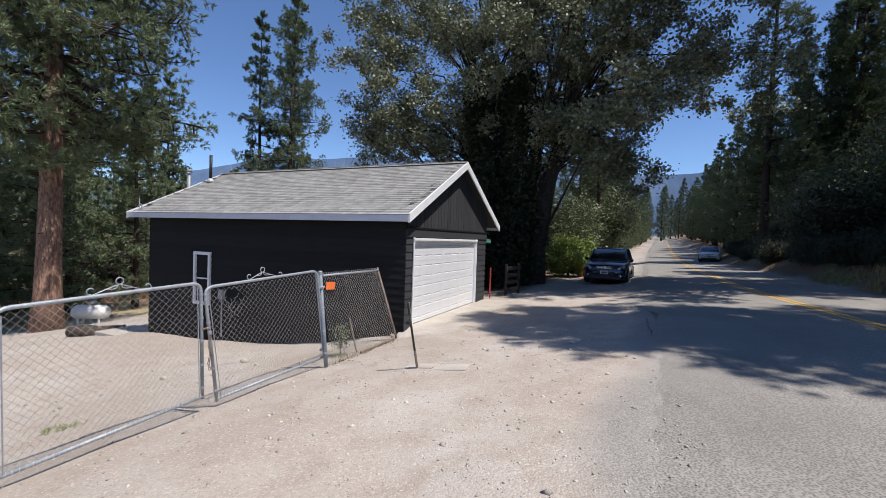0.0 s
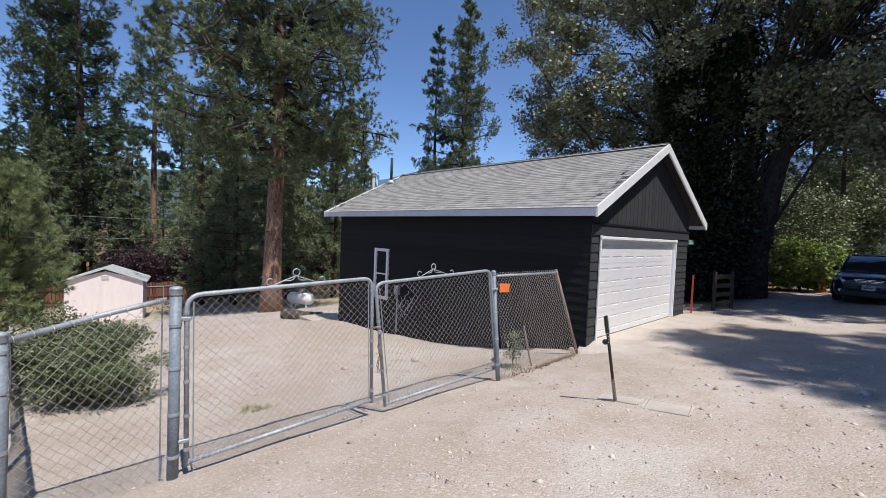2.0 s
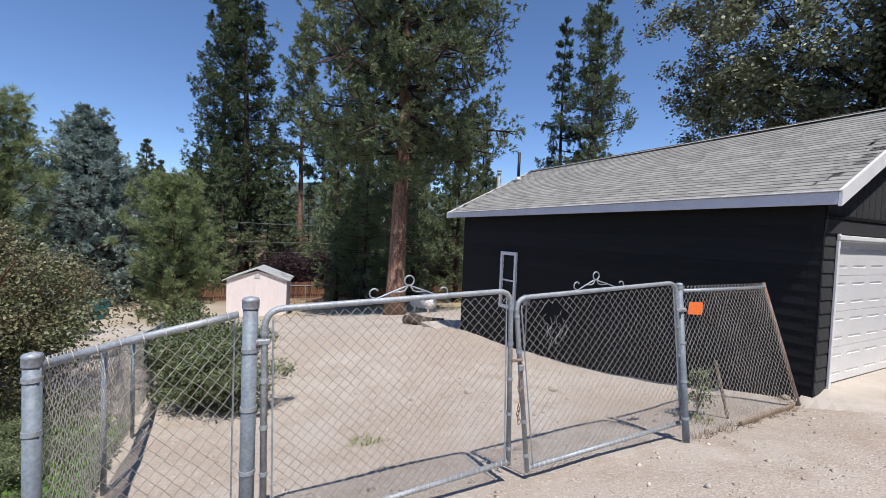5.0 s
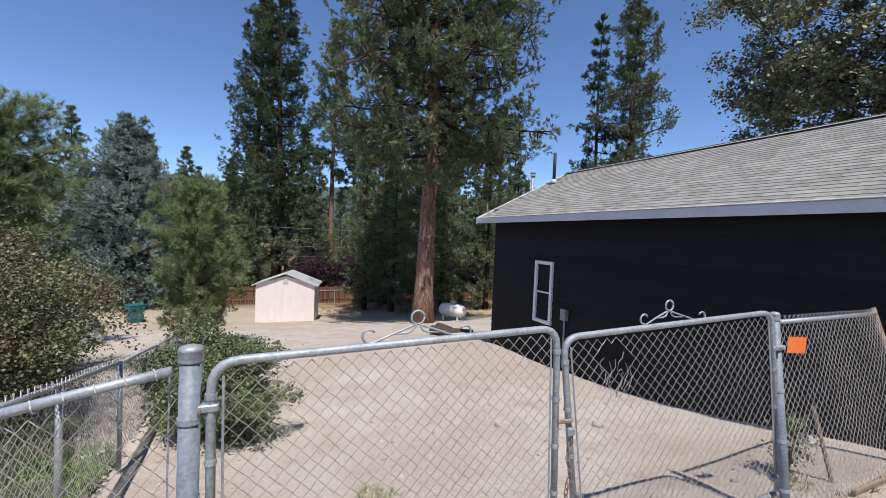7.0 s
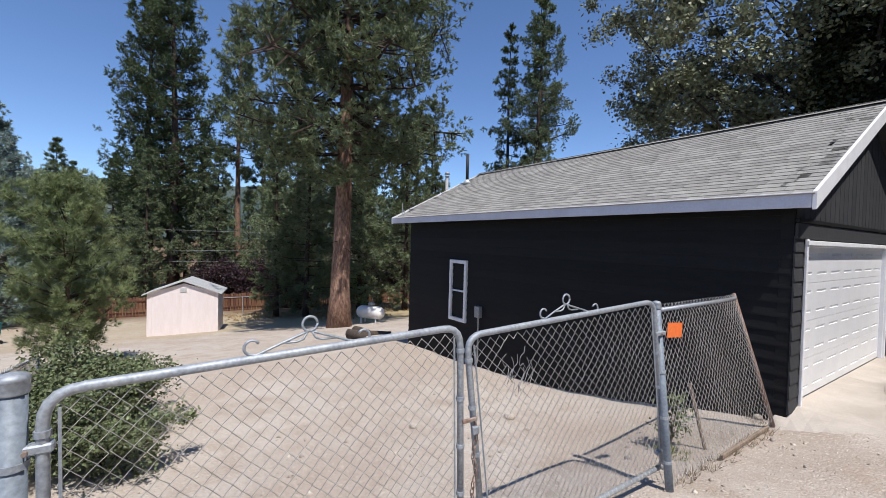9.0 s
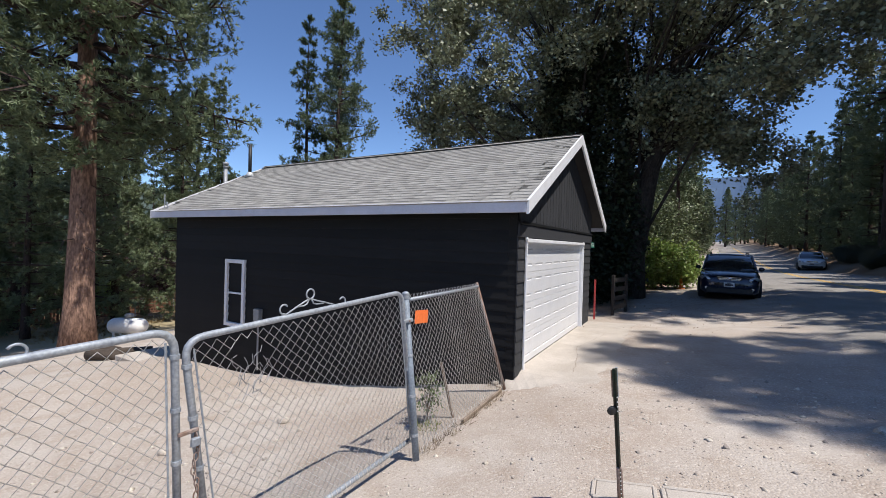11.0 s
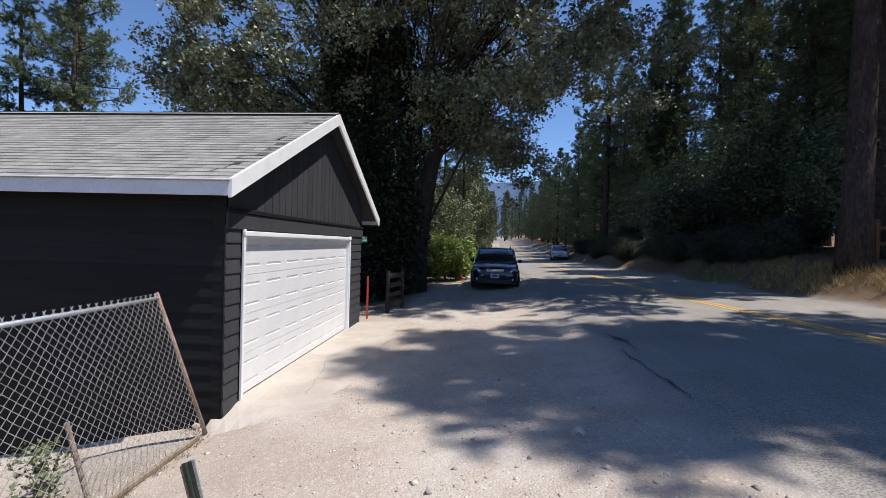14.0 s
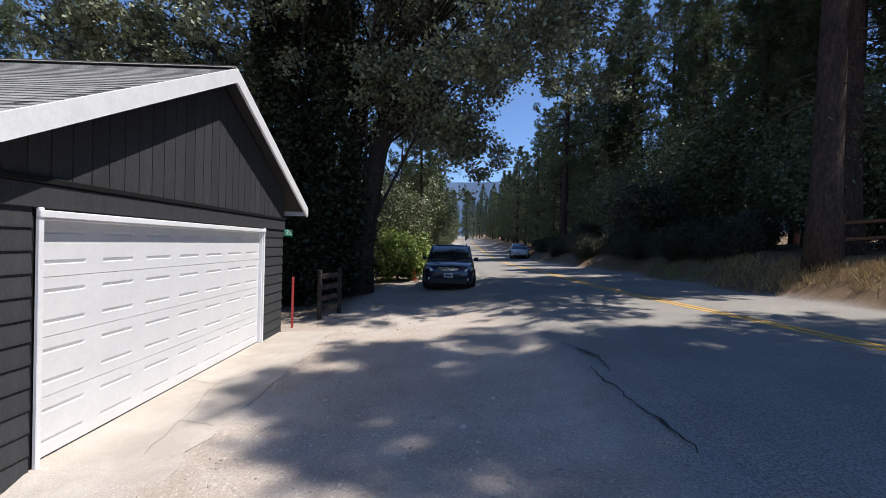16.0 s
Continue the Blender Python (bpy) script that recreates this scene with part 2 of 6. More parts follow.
DOOR_WHITE = shade("white_door_enamel", (0.70, 0.70, 0.705), (0.66, 0.66, 0.67), rough=0.4, scale=2, fine=25, bump=0.08, depth=0.002, grain=0.03)
SHINGLE = shade("grey_shingle", (0.22, 0.215, 0.20), (0.30, 0.29, 0.27), rough=0.95, scale=5, fine=140, bump=0.6, depth=0.004, grain=0.3, rnd=0.17, spec=0.15)
SHINGLE_REST = shade("grey_shingle_rest", (0.22, 0.215, 0.20), (0.30, 0.29, 0.27), rough=0.95, scale=5, fine=140, bump=0.6, depth=0.004, grain=0.3, island=0.17, spec=0.15)
GALV = shade("galvanised_steel", (0.40, 0.43, 0.46), (0.30, 0.33, 0.37), rough=0.6, metal=0.45, scale=8, fine=60, bump=0.15, grain=0.2)
GREY_PAINT = shade("blue_grey_post_paint", (0.22, 0.26, 0.30), (0.16, 0.19, 0.23), rough=0.6, metal=0.1, scale=7, fine=50, bump=0.15, grain=0.2)
WIRE = shade("dull_fence_wire", (0.62, 0.60, 0.57), (0.48, 0.45, 0.42), rough=0.55, metal=0.25, scale=3, fine=30, bump=0, grain=0.25)
RUSTY = shade("rusty_steel", (0.22, 0.13, 0.09), (0.33, 0.27, 0.24), rough=0.8, metal=0.3, scale=9, fine=60, bump=0.4, grain=0.3)
ORANGE = shade("orange_plastic_sheet", (0.85, 0.16, 0.03), (0.78, 0.20, 0.06), rough=0.5, scale=8, fine=40, bump=0.1, grain=0.08)
GREEN_STEEL = shade("dark_green_stake_paint", (0.022, 0.05, 0.035), (0.06, 0.05, 0.04), rough=0.5, metal=0.2, scale=9, fine=60, bump=0.2, grain=0.3)
RED_PAINT = shade("faded_red_paint", (0.45, 0.04, 0.04), (0.36, 0.06, 0.05), rough=0.55, scale=8)
WHITE_PAINT = shade("white_tank_paint", (0.80, 0.79, 0.76), (0.72, 0.70, 0.66), rough=0.35, scale=4, fine=40, bump=0.05, grain=0.05)
SHED_WHITE = shade("flaking_white_shed_paint", (0.78, 0.71, 0.70), (0.73, 0.655, 0.64), rough=0.8, scale=2.5, fine=22, bump=0.2, grain=0.05, stretch=(3, 3, 0.6))
METAL_ROOF = shade("pale_metal_roofing", (0.62, 0.63, 0.62), (0.52, 0.53, 0.52), rough=0.45, metal=0.3, scale=3)
FENCE_WOOD = shade("red_brown_fence_stain", (0.17, 0.075, 0.045), (0.12, 0.055, 0.035), rough=0.85, scale=4, fine=40, rnd=0.3, stretch=(6, 6, 1))
OLD_WOOD = shade("weathered_wood", (0.30, 0.24, 0.19), (0.20, 0.155, 0.12), rough=0.9, scale=5, fine=50, bump=0.5, depth=0.005, stretch=(5, 5, 1))
LOG_BARK = shade("log_bark", (0.05, 0.037, 0.028), (0.09, 0.07, 0.055), rough=0.95, scale=7, fine=40, bump=0.8, depth=0.02)
BARK = shade("orange_pine_bark", (0.31, 0.195, 0.14), (0.16, 0.10, 0.078), rough=0.95, scale=4.5, fine=11, bump=0.9, depth=0.05, grain=0.45, stretch=(1.6, 1.6, 0.5), spec=0.1)
DARK_BARK = shade("dark_pine_bark", (0.085, 0.06, 0.05), (0.05, 0.038, 0.033), rough=0.95, scale=4, fine=12, bump=0.8, depth=0.04, grain=0.4, stretch=(1.6, 1.6, 0.5), spec=0.1)
OAK_BARK = shade("oak_bark", (0.055, 0.046, 0.039), (0.035, 0.03, 0.026), rough=0.95, scale=4, fine=14, bump=0.8, depth=0.03, grain=0.4, stretch=(1.6, 1.6, 0.6), spec=0.1)
# Shaded side of the backlit roadside crowns put into a darker needle colour
NEEDLE_SHADED = shade("shade_toned_pine_needles", (0.10, 0.135, 0.058), (0.065, 0.09, 0.04), rough=0.5, scale=0.7, fine=6, bump=0, grain=0.3, island=0.3, through_leaf=0.15)
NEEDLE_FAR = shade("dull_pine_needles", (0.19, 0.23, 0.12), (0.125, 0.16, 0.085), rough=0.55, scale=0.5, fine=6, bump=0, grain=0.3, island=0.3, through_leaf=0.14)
NEEDLE_YOUNG = shade("bright_pine_needles", (0.27, 0.315, 0.15), (0.20, 0.245, 0.115), rough=0.5, scale=1.5, fine=8, bump=0, grain=0.25, island=0.4, through_leaf=0.3)
NEEDLE_BLUE = shade("blue_spruce_needles", (0.29, 0.37, 0.33), (0.20, 0.265, 0.24), rough=0.5, scale=0.8, fine=6, bump=0, grain=0.25, island=0.4, through_leaf=0.2)
OAK_LEAF = shade("oak_leaves", (0.22, 0.235, 0.15), (0.14, 0.155, 0.09), rough=0.5, scale=0.8, fine=6, bump=0, grain=0.25, island=0.5, through_leaf=0.14, spec=0.4)
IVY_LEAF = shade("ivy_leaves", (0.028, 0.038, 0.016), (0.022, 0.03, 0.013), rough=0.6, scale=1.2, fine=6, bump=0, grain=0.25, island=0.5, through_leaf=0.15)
BUSH_LEAF = shade("yellow_green_leaves", (0.25, 0.31, 0.08), (0.17, 0.23, 0.06), rough=0.5, scale=2, fine=8, bump=0, grain=0.25, island=0.5, through_leaf=0.35)
SHRUB_LEAF = shade("grey_green_shrub_leaves", (0.16, 0.185, 0.09), (0.115, 0.14, 0.07), rough=0.5, scale=2, fine=9, bump=0, grain=0.25, island=0.5, through_leaf=0.14)
MANZ_LEAF = shade("sage_green_leaves", (0.13, 0.155, 0.075), (0.14, 0.10, 0.06), rough=0.5, scale=1.1, fine=9, bump=0, grain=0.25, island=0.55, through_leaf=0.14)
# dim tone put into the leaf colour, below that of the other shrubs
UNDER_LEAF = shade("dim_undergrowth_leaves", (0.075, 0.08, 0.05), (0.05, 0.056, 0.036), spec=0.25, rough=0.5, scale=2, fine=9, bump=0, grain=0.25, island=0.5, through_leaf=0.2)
PURPLE_LEAF = shade("purple_plum_leaves", (0.045, 0.022, 0.028), (0.03, 0.017, 0.02), rough=0.5, scale=1.5, fine=9, bump=0, grain=0.25, island=0.5, through_leaf=0.2)
COVER_LEAF = shade("lime_groundcover_leaves", (0.17, 0.27, 0.05), (0.10, 0.18, 0.035), rough=0.5, scale=3, fine=9, bump=0, grain=0.25, island=0.5, through_leaf=0.3)
DRY_GRASS = shade("dry_grass_blades", (0.42, 0.29, 0.14), (0.30, 0.21, 0.10), rough=0.8, scale=2, fine=9, bump=0, grain=0.2, island=0.35, through_leaf=0.14)
GREEN_GRASS = shade("green_grass_blades", (0.20, 0.27, 0.08), (0.26, 0.26, 0.10), rough=0.7, scale=2, fine=9, bump=0, grain=0.2, island=0.35, through_leaf=0.14)
RED_STEM = shade("red_smooth_bark", (0.20, 0.055, 0.04), (0.14, 0.05, 0.04), rough=0.5, scale=4, fine=30)
STONE = shade("pale_granite_pebble", (0.50, 0.45, 0.39), (0.36, 0.31, 0.26), rough=0.9, scale=9, fine=80, island=0.35, bump=0.3)
RUBBER = shade("black_rubber", (0.015, 0.015, 0.016), rough=0.8, fine=60)
CHROME = shade("chrome", (0.6, 0.6, 0.62), rough=0.2, metal=1.0, fine=20, bump=0, grain=0.05)
ALLOY = shade("alloy_rim", (0.35, 0.36, 0.38), rough=0.35, metal=0.8, bump=0, grain=0.05)
BLUE_CAR = shade("dark_blue_car_paint", (0.007, 0.013, 0.038), (0.006, 0.011, 0.032), rough=0.3, metal=0.3, fine=200, bump=0, grain=0.06, clear=1.0)
WHITE_CAR = shade("white_car_paint", (0.70, 0.71, 0.72), (0.66, 0.67, 0.68), rough=0.3, fine=200, bump=0, grain=0.03, clear=0.8)
BLACK_TRIM = shade("black_plastic", (0.02, 0.02, 0.022), rough=0.55, fine=80)
LAMP_GLASS = shade("headlight_glass", (0.55, 0.57, 0.6), (0.45, 0.47, 0.5), rough=0.12, metal=0.5, bump=0, grain=0.05, clear=1.0)
CAR_GLASS = shade("dark_car_glass", (0.015, 0.02, 0.025), rough=0.06, bump=0, grain=0.02, clear=1.0, spec=0.8)
PLATE = shade("white_plate", (0.45, 0.45, 0.47), rough=0.4, bump=0)
SIGN_GREEN = shade("green_sign_sheet", (0.01, 0.16, 0.10), (0.01, 0.14, 0.09), rough=0.4, bump=0, grain=0.05)
SIGN_WHITE = shade("white_reflective_digits", (0.75, 0.78, 0.76), rough=0.4, bump=0, grain=0.03)
TEAL_BIN = shade("teal_bin_plastic", (0.02, 0.13, 0.15), rough=0.5)
GREY_METER = shade("grey_meter_paint", (0.33, 0.34, 0.35), rough=0.5, metal=0.2)
DARK_WOOD = shade("dark_stained_wood", (0.05, 0.04, 0.034), (0.035, 0.03, 0.026), rough=0.85, stretch=(4, 4, 1))
RAIL_WOOD = shade("orange_brown_rail_wood", (0.26, 0.11, 0.05), (0.17, 0.075, 0.04), rough=0.85, scale=5, fine=40, stretch=(1, 5, 5))
PANE = glass_mat("window_glass")
ROOM_DARK = shade("dim_interior", (0.06, 0.06, 0.06), rough=0.9)
# Air haze put into the far slope colours: blue ridge, blue-green hill
MOUNTAIN = shade("hazy_blue_slope", (0.07, 0.11, 0.19), (0.10, 0.145, 0.22), rough=1.0, scale=0.004, fine=0.02, bump=0, grain=0.08, spec=0.0)
HILL = shade("hazy_wooded_hill", (0.05, 0.075, 0.07), (0.075, 0.095, 0.085), rough=1.0, scale=0.02, fine=0.3, bump=0, grain=0.35, spec=0.0)


# ---------------------------------------------------------------- lie of the land
ALONG, ACROSS = np.array((0.371, 0.928)), np.array((0.928, -0.371))


def eased(x, xs, ys, w=1.2):
    """Table look-up with its corners rounded off."""
    x = np.asarray(x, dtype=float)
    return sum(np.interp(x + k * w, xs, ys) for k in (-1, -0.5, 0, 0.5, 1)) / 5


def yellow_at(a):
    return eased(a, (-200, -60, 4, 11, 14.5, 17.3, 20, 30, 42, 70, 120, 300, 3000), (40, 18, 5.2, 3.75, 3.0, 2.3, 1.85, 0.9, 0.1, -2, -5, -16, -180), 1.5)


def paved_at(a):
    return eased(a, (-200, -60, 4, 7, 10.5, 13.6, 17.7, 22, 42, 70, 120, 300, 3000), (34, 11, 0.2, 0.1, -0.2, -0.8, -1.3, -1.65, -3.2, -5.3, -8.3, -19.3, -183.3))


def far_edge_at(a):
    return yellow_at(a) + 2.95


SOUTH = ((-3000, -80, -40, -29, -22.3, -14, -12, -8.3, -6.8, -5.3, -4.3, -3, -1.3, 0), (-7, -5.8, -4.6, -3.72, -2.68, -1.55, -1.5, -1.2, -0.96, -0.68, -0.42, -0.22, -0.05, 0.14))
NORTH = ((-3000, -80, -40, -29, -22.3, -14, -12, -8.3, -6.8, -5.5, -4.5, -3, -1, 0), (-7, -5.8, -4.6, -3.72, -2.68, -1.55, -1.4, -0.9, -0.6, -0.43, -0.35, -0.26, -0.12, 0.09))
BANK = ((0, 0.25, 0.6, 1.3, 2.5, 8, 30, 200, 3000), (0, 0.06, 0.34, 0.75, 1.0, 1.5, 2.6, 8, 40))


def smooth(x, lo, hi):
    k = np.clip((np.asarray(x, dtype=float) - lo) / (hi - lo), 0, 1)
    return k * k * (3 - 2 * k)


def height(x, y):
    """Height of the ground."""
    x, y = np.asarray(x, dtype=float), np.asarray(y, dtype=float)
    a, c = ALONG[0] * x + ALONG[1] * y, ACROSS[0] * x + ACROSS[1] * y
    e = c - paved_at(a)
    f = smooth(a, 8.1, 9.3)
    west = eased(np.minimum(e, 0), *SOUTH, 0.5) * (1 - f) + eased(np.minimum(e, 0), *NORTH, 0.5) * f
    w = far_edge_at(a) - paved_at(a)
    east = 0.12 + 0.30 * np.clip(e / w, 0, 1) ** 0.9 + eased(np.maximum(e - w, 0), *BANK, 0.08)
    k = smooth(e, -0.4, 0.4)
    z = west * (1 - k) + east * k
    z = z - 0.22 * smooth(a, 24, 42) + np.minimum(0.03 * np.maximum(a - 52, 0), 9.0)
    rough_here = 0.016 * np.sin(2.1 * x + 0.7 * y) * np.sin(1.3 * y - 0.6 * x) + 0.010 * np.sin(5.3 * x + 1.1) * np.sin(4.7 * y + 0.3 * x)
    off_road = np.where((e > 0.1) & (c < far_edge_at(a)), 0.25, 1.0)
    return z + rough_here * off_road


def ground_z(x, y):
    return float(height(x, y))


def spread(lo, hi, step, reach, grow=1.16):
    mid = list(np.arange(lo, hi + step / 2, step))
    right, left, d, p = [], [], step, hi
    while p < reach:
        d *= grow
        p += d
        right.append(p)
    d, p = step, lo
    while p > -reach:
        d *= grow
        p -= d
        left.append(p)
    return np.array(left[::-1] + mid + right)


def build_ground():
    xs, ys = spread(-13, 16, 0.22, 3000), spread(-3, 25, 0.22, 3000)
    X, Y = np.meshgrid(xs, ys)
    a, c = ALONG[0] * X + ALONG[1] * Y, ACROSS[0] * X + ACROSS[1] * Y
    e, w = c - paved_at(a), far_edge_at(a) - paved_at(a)
    Z = height(X, Y) - 0.07 * smooth(e, 0.05, 0.5) * (1 - smooth(e, w - 0.5, w - 0.05))
    n, m = len(xs), len(ys)
    i = np.arange((m - 1) * (n - 1))
    r, q = i // (n - 1), i % (n - 1)
    k = r * n + q
    me = array_mesh("ground", np.stack([X.ravel(), Y.ravel(), Z.ravel()], 1), np.stack([k, k + 1, k + n + 1, k + n], 1), SOIL)
    me.polygons.foreach_set("use_smooth", np.ones(len(me.polygons), dtype=bool))
    wob = 0.5 * np.sin(1.7 * X + 0.9 * Y) + 0.5 * np.sin(0.8 * X - 1.9 * Y + 2)
    duff = np.maximum(smooth(e - w + 0.12 * wob, 0.0, 0.35), smooth(-c + wob, 36, 40))
    duff = np.maximum(duff, smooth(a + 0.4 * wob, 15.2, 17) * smooth(-e, 3.6, 4.6) * 0.9)
    duff = np.maximum(duff, smooth(a, 24, 30) * smooth(-e, 2.5, 4))
    grass = smooth(-c + 2 * wob, 22, 27) * (1 - smooth(-c, 37, 40)) * (0.35 + 0.4 * smooth(Y + 2 * wob, 12, 20))
    grey = 0.9 * smooth(e + 0.25 * wob, -0.55, 0.05)
    att = me.color_attributes.new("soil", "FLOAT_COLOR", "POINT")
    col = np.stack([duff, grass, grey, np.ones_like(grey)], -1).reshape(-1, 4).astype(np.float32)
    att.data.foreach_set("color", col.ravel())
    tagged(new("ground", me), "pale sandy gravel ground sloping away from the road", "ground", kind="structure")


def strip(name, lefts, rights, aa, material, lift, cols=6, ragged=0.0, label="", category="road"):
    vs, fs = [], []
    lift = np.full((len(aa), cols + 1), lift)
    if ragged:
        lift[:, 0] = -0.012
    for i, a in enumerate(aa):
        l, r = lefts[i], rights[i]
        for j in range(cols + 1):
            k = j / cols
            c = l + (r - l) * k
            if ragged and j == 0:
                c += ragged * (noise.noise((a * 1.3, 0, 0)) + 0.6 * noise.noise((a * 4.1, 5, 0)))
            vs.append((a, c))
    vs = np.array(vs)
    x, y = vs[:, 0] * ALONG[0] + vs[:, 1] * ACROSS[0], vs[:, 0] * ALONG[1] + vs[:, 1] * ACROSS[1]
    z = height(x, y) + lift.ravel()
    n = cols + 1
    for i in range(len(aa) - 1):
        for j in range(cols):
            fs.append((i * n + j, i * n + j + 1, (i + 1) * n + j + 1, (i + 1) * n + j))
    k = len(vs)
    verts = list(zip(x, y, z))
    verts += [(x[i * n], y[i * n], z[i * n] - 0.08) for i in range(len(aa))]
    for i in range(len(aa) - 1):
        fs.append((i * n, (i + 1) * n, k + i + 1, k + i))
    me = bpy.data.meshes.new(name)
    me.from_pydata(verts, [], fs)
    me.materials.append(material)
    return tagged(new(name, me), label, category, kind="structure")


build_ground()
AA = np.concatenate([np.arange(-70, -4, 2.0), np.arange(-4, 30, 0.2), np.arange(30, 152, 2.0)])
strip("road", paved_at(AA), far_edge_at(AA), AA, ASPHALT, 0.012, cols=14, ragged=0.42, label="worn grey asphalt road with a broken edge", category="road")
for k, off in enumerate((-0.14, 0.06)):
    strip("yellow_line", yellow_at(AA) + off, yellow_at(AA) + off + 0.09, AA, ROAD_YELLOW, 0.017, cols=1, label="faded double yellow centre line on the road", category="road marking")

# a tarred crack that wanders along the edge of the asphalt
rng = random.Random(5)
g = Geo()
for a0, a1, c0 in ((9.0, 11.1, 0.12), (10.8, 12.2, 0.25)):
    left, right = [], []
    a = a0
    while a < a1:
        c = c0 + float(paved_at(a)) - 0.1 + 0.16 * noise.noise((a * 1.1, c0 * 9, 0)) + 0.05 * noise.noise((a * 6, 3, 0))
        w = 0.004 + 0.036 * abs(noise.noise((a * 2.9, 7, c0))) * min(1, (a - a0) * 2, (a1 - a) * 2)
        for lst, s in ((left, -1), (right, 1)):
            cc = c + s * w
            x, y = a * ALONG[0] + cc * ACROSS[0], a * ALONG[1] + cc * ACROSS[1]
            lst.append((x, y, ground_z(x, y) + 0.0165))
        a += 0.1
    n = len(left)
    g.add(left + right, [(i, i + n, i + n + 1, i + 1) for i in range(n - 1)])
tagged(part("road_crack", g, TAR), "dark tar-filled crack along the road edge", "road crack", kind="structure")

# ---------------------------------------------------------------- garage
ANG = 74.7
GO = pose(-1.462, 9.863, 0, 0, 0, ANG)       # local x along the front, y into the depth
FLOOR, TOPW = -0.37, 2.10
WID, LEN = 5.62, 9.2
EAVE_L, EAVE_R, RIDGE = -0.37, 6.32, 2.975
RIDGE_Z, EAVE_Z = 3.90, 2.215
FRONT_OV, BACK = -0.25, 9.72
garage = thing("garage", "charcoal-sided garage with white trim and a grey shingle roof", "garage", GO)


def roof_z(u):
    if u <= RIDGE:
        return EAVE_Z + (RIDGE_Z - EAVE_Z) * (u - EAVE_L) / (RIDGE - EAVE_L)
    return EAVE_Z + (RIDGE_Z - EAVE_Z) * (EAVE_R - u) / (EAVE_R - RIDGE)


def board_mesh(length, tall, thick, along="x"):
    """A lap-siding board, thicker at its lower edge, its back on the wall plane."""
    g = Geo()
    t0, t1 = thick, thick * 0.35
    prof = [(0, 0), (-t0, 0), (-t0, tall * 0.12), (-t1, tall), (0, tall)]
    rings = []
    for s in (0, length):
        rings.append([(s, y, z) if along == "x" else (y, s, z) for y, z in prof])
    g.loft(rings)
    bm = bmesh.new()
    me = g.mesh("siding_board")
    bm.from_mesh(me)
    bmesh.ops.recalc_face_normals(bm, faces=bm.faces)
    bm.to_mesh(me)
    bm.free()
    return me


DOOR_L, DOOR_R, DOOR_T = 0.36, 4.60, 1.61      # the opening
# front wall with its door opening
wall = part("wall", Geo().box((DOOR_L / 2, 0.09, (TOPW + FLOOR - 0.3) / 2), (DOOR_L, 0.14, TOPW - FLOOR + 0.3))
            .box(((DOOR_R + WID) / 2, 0.09, (TOPW + FLOOR - 0.3) / 2), (WID - DOOR_R, 0.14, TOPW - FLOOR + 0.3))
            .box(((DOOR_L + DOOR_R) / 2, 0.09, (DOOR_T + TOPW) / 2), (DOOR_R - DOOR_L, 0.14, TOPW - DOOR_T)), SIDING_SHADED, garage)
front_wall = wall
gg = Geo()
zc = [(0.0, TOPW), (WID, TOPW), (WID, roof_z(WID) - 0.14), (RIDGE, RIDGE_Z - 0.14), (0.0, roof_z(0.0) - 0.14)]
gg.loft([[(u, y, z) for u, z in zc] for y in (0.02, 0.16)])
gable_wall = part("gable_wall", gg, FRONT_SUNLIT, garage)
# vertical boards on the gable
u = 0.04
while u < WID - 0.05:
    w = min(0.196, WID - u)
    top = min(roof_z(u), roof_z(u + w)) - 0.16
    bot = 1.93
    if top - bot > 0.08:
        g = Geo()
        ta, tb = roof_z(u) - 0.16, roof_z(u + w) - 0.16
        pts = [(u, bot), (u + w, bot), (u + w, tb), (u, ta)]
        if u < RIDGE < u + w:
            pts = [(u, bot), (u + w, bot), (u + w, tb), (RIDGE, RIDGE_Z - 0.16), (u, ta)]
        g.loft([[(a + (0.004 if a == u else -0.004 if a == u + w else 0), y, z) for a, z in pts] for y in (0.018, -0.004)])
        part("gable_board", g, FRONT_SUNLIT, gable_wall)
    u += 0.2
part("gable_band", Geo().box((WID / 2, -0.012, 1.905), (WID + 0.02, 0.05, 0.05)), SIDING_SHADED, garage)
part("gable_band", Geo().box((WID / 2, -0.004, 1.78), (WID + 0.02, 0.03, 0.19)), FRONT_SUNLIT, garage)
# lap boards beside the door, in the lighter tone that stands for sun
tall = 0.178
for u0, u1 in ((-0.006, DOOR_L - 0.07), (DOOR_R + 0.10, WID - 0.03)):
    me = board_mesh(u1 - u0, tall + 0.012, 0.024)
    me.materials.append(FRONT_SUNLIT)
    for k in range(12):
        z = FLOOR - 0.06 + k * tall
        if z + tall < 1.80:
            part("siding_board", me, None, front_wall, m=pose(u0, 0.02, z))
# side wall in the shade of the eaves, deepened by its near-black tone
side = part("wall", Geo().box((0.09, LEN / 2 + 0.08, 0.0), (0.14, LEN - 0.16, 4.2)), SIDING_SHADED, garage)
me = board_mesh(LEN - 0.04, tall + 0.012, 0.024, "y")
me.materials.append(SIDING_SHADED)
for k in range(24):
    z = -1.95 + k * tall
    if z < TOPW - 0.1:
        part("siding_board", me, None, side, m=pose(0.02, 0.03, z))
part("wall", Geo().box((WID - 0.09, LEN / 2 + 0.08, 0.0), (0.14, LEN - 0.16, 4.2)), SIDING_SHADED, garage)
back = Geo()
zb = [(0.02, -2.1), (WID - 0.02, -2.1), (WID - 0.02, roof_z(WID) - 0.14), (RIDGE, RIDGE_Z - 0.14), (0.02, roof_z(0.0) - 0.14)]
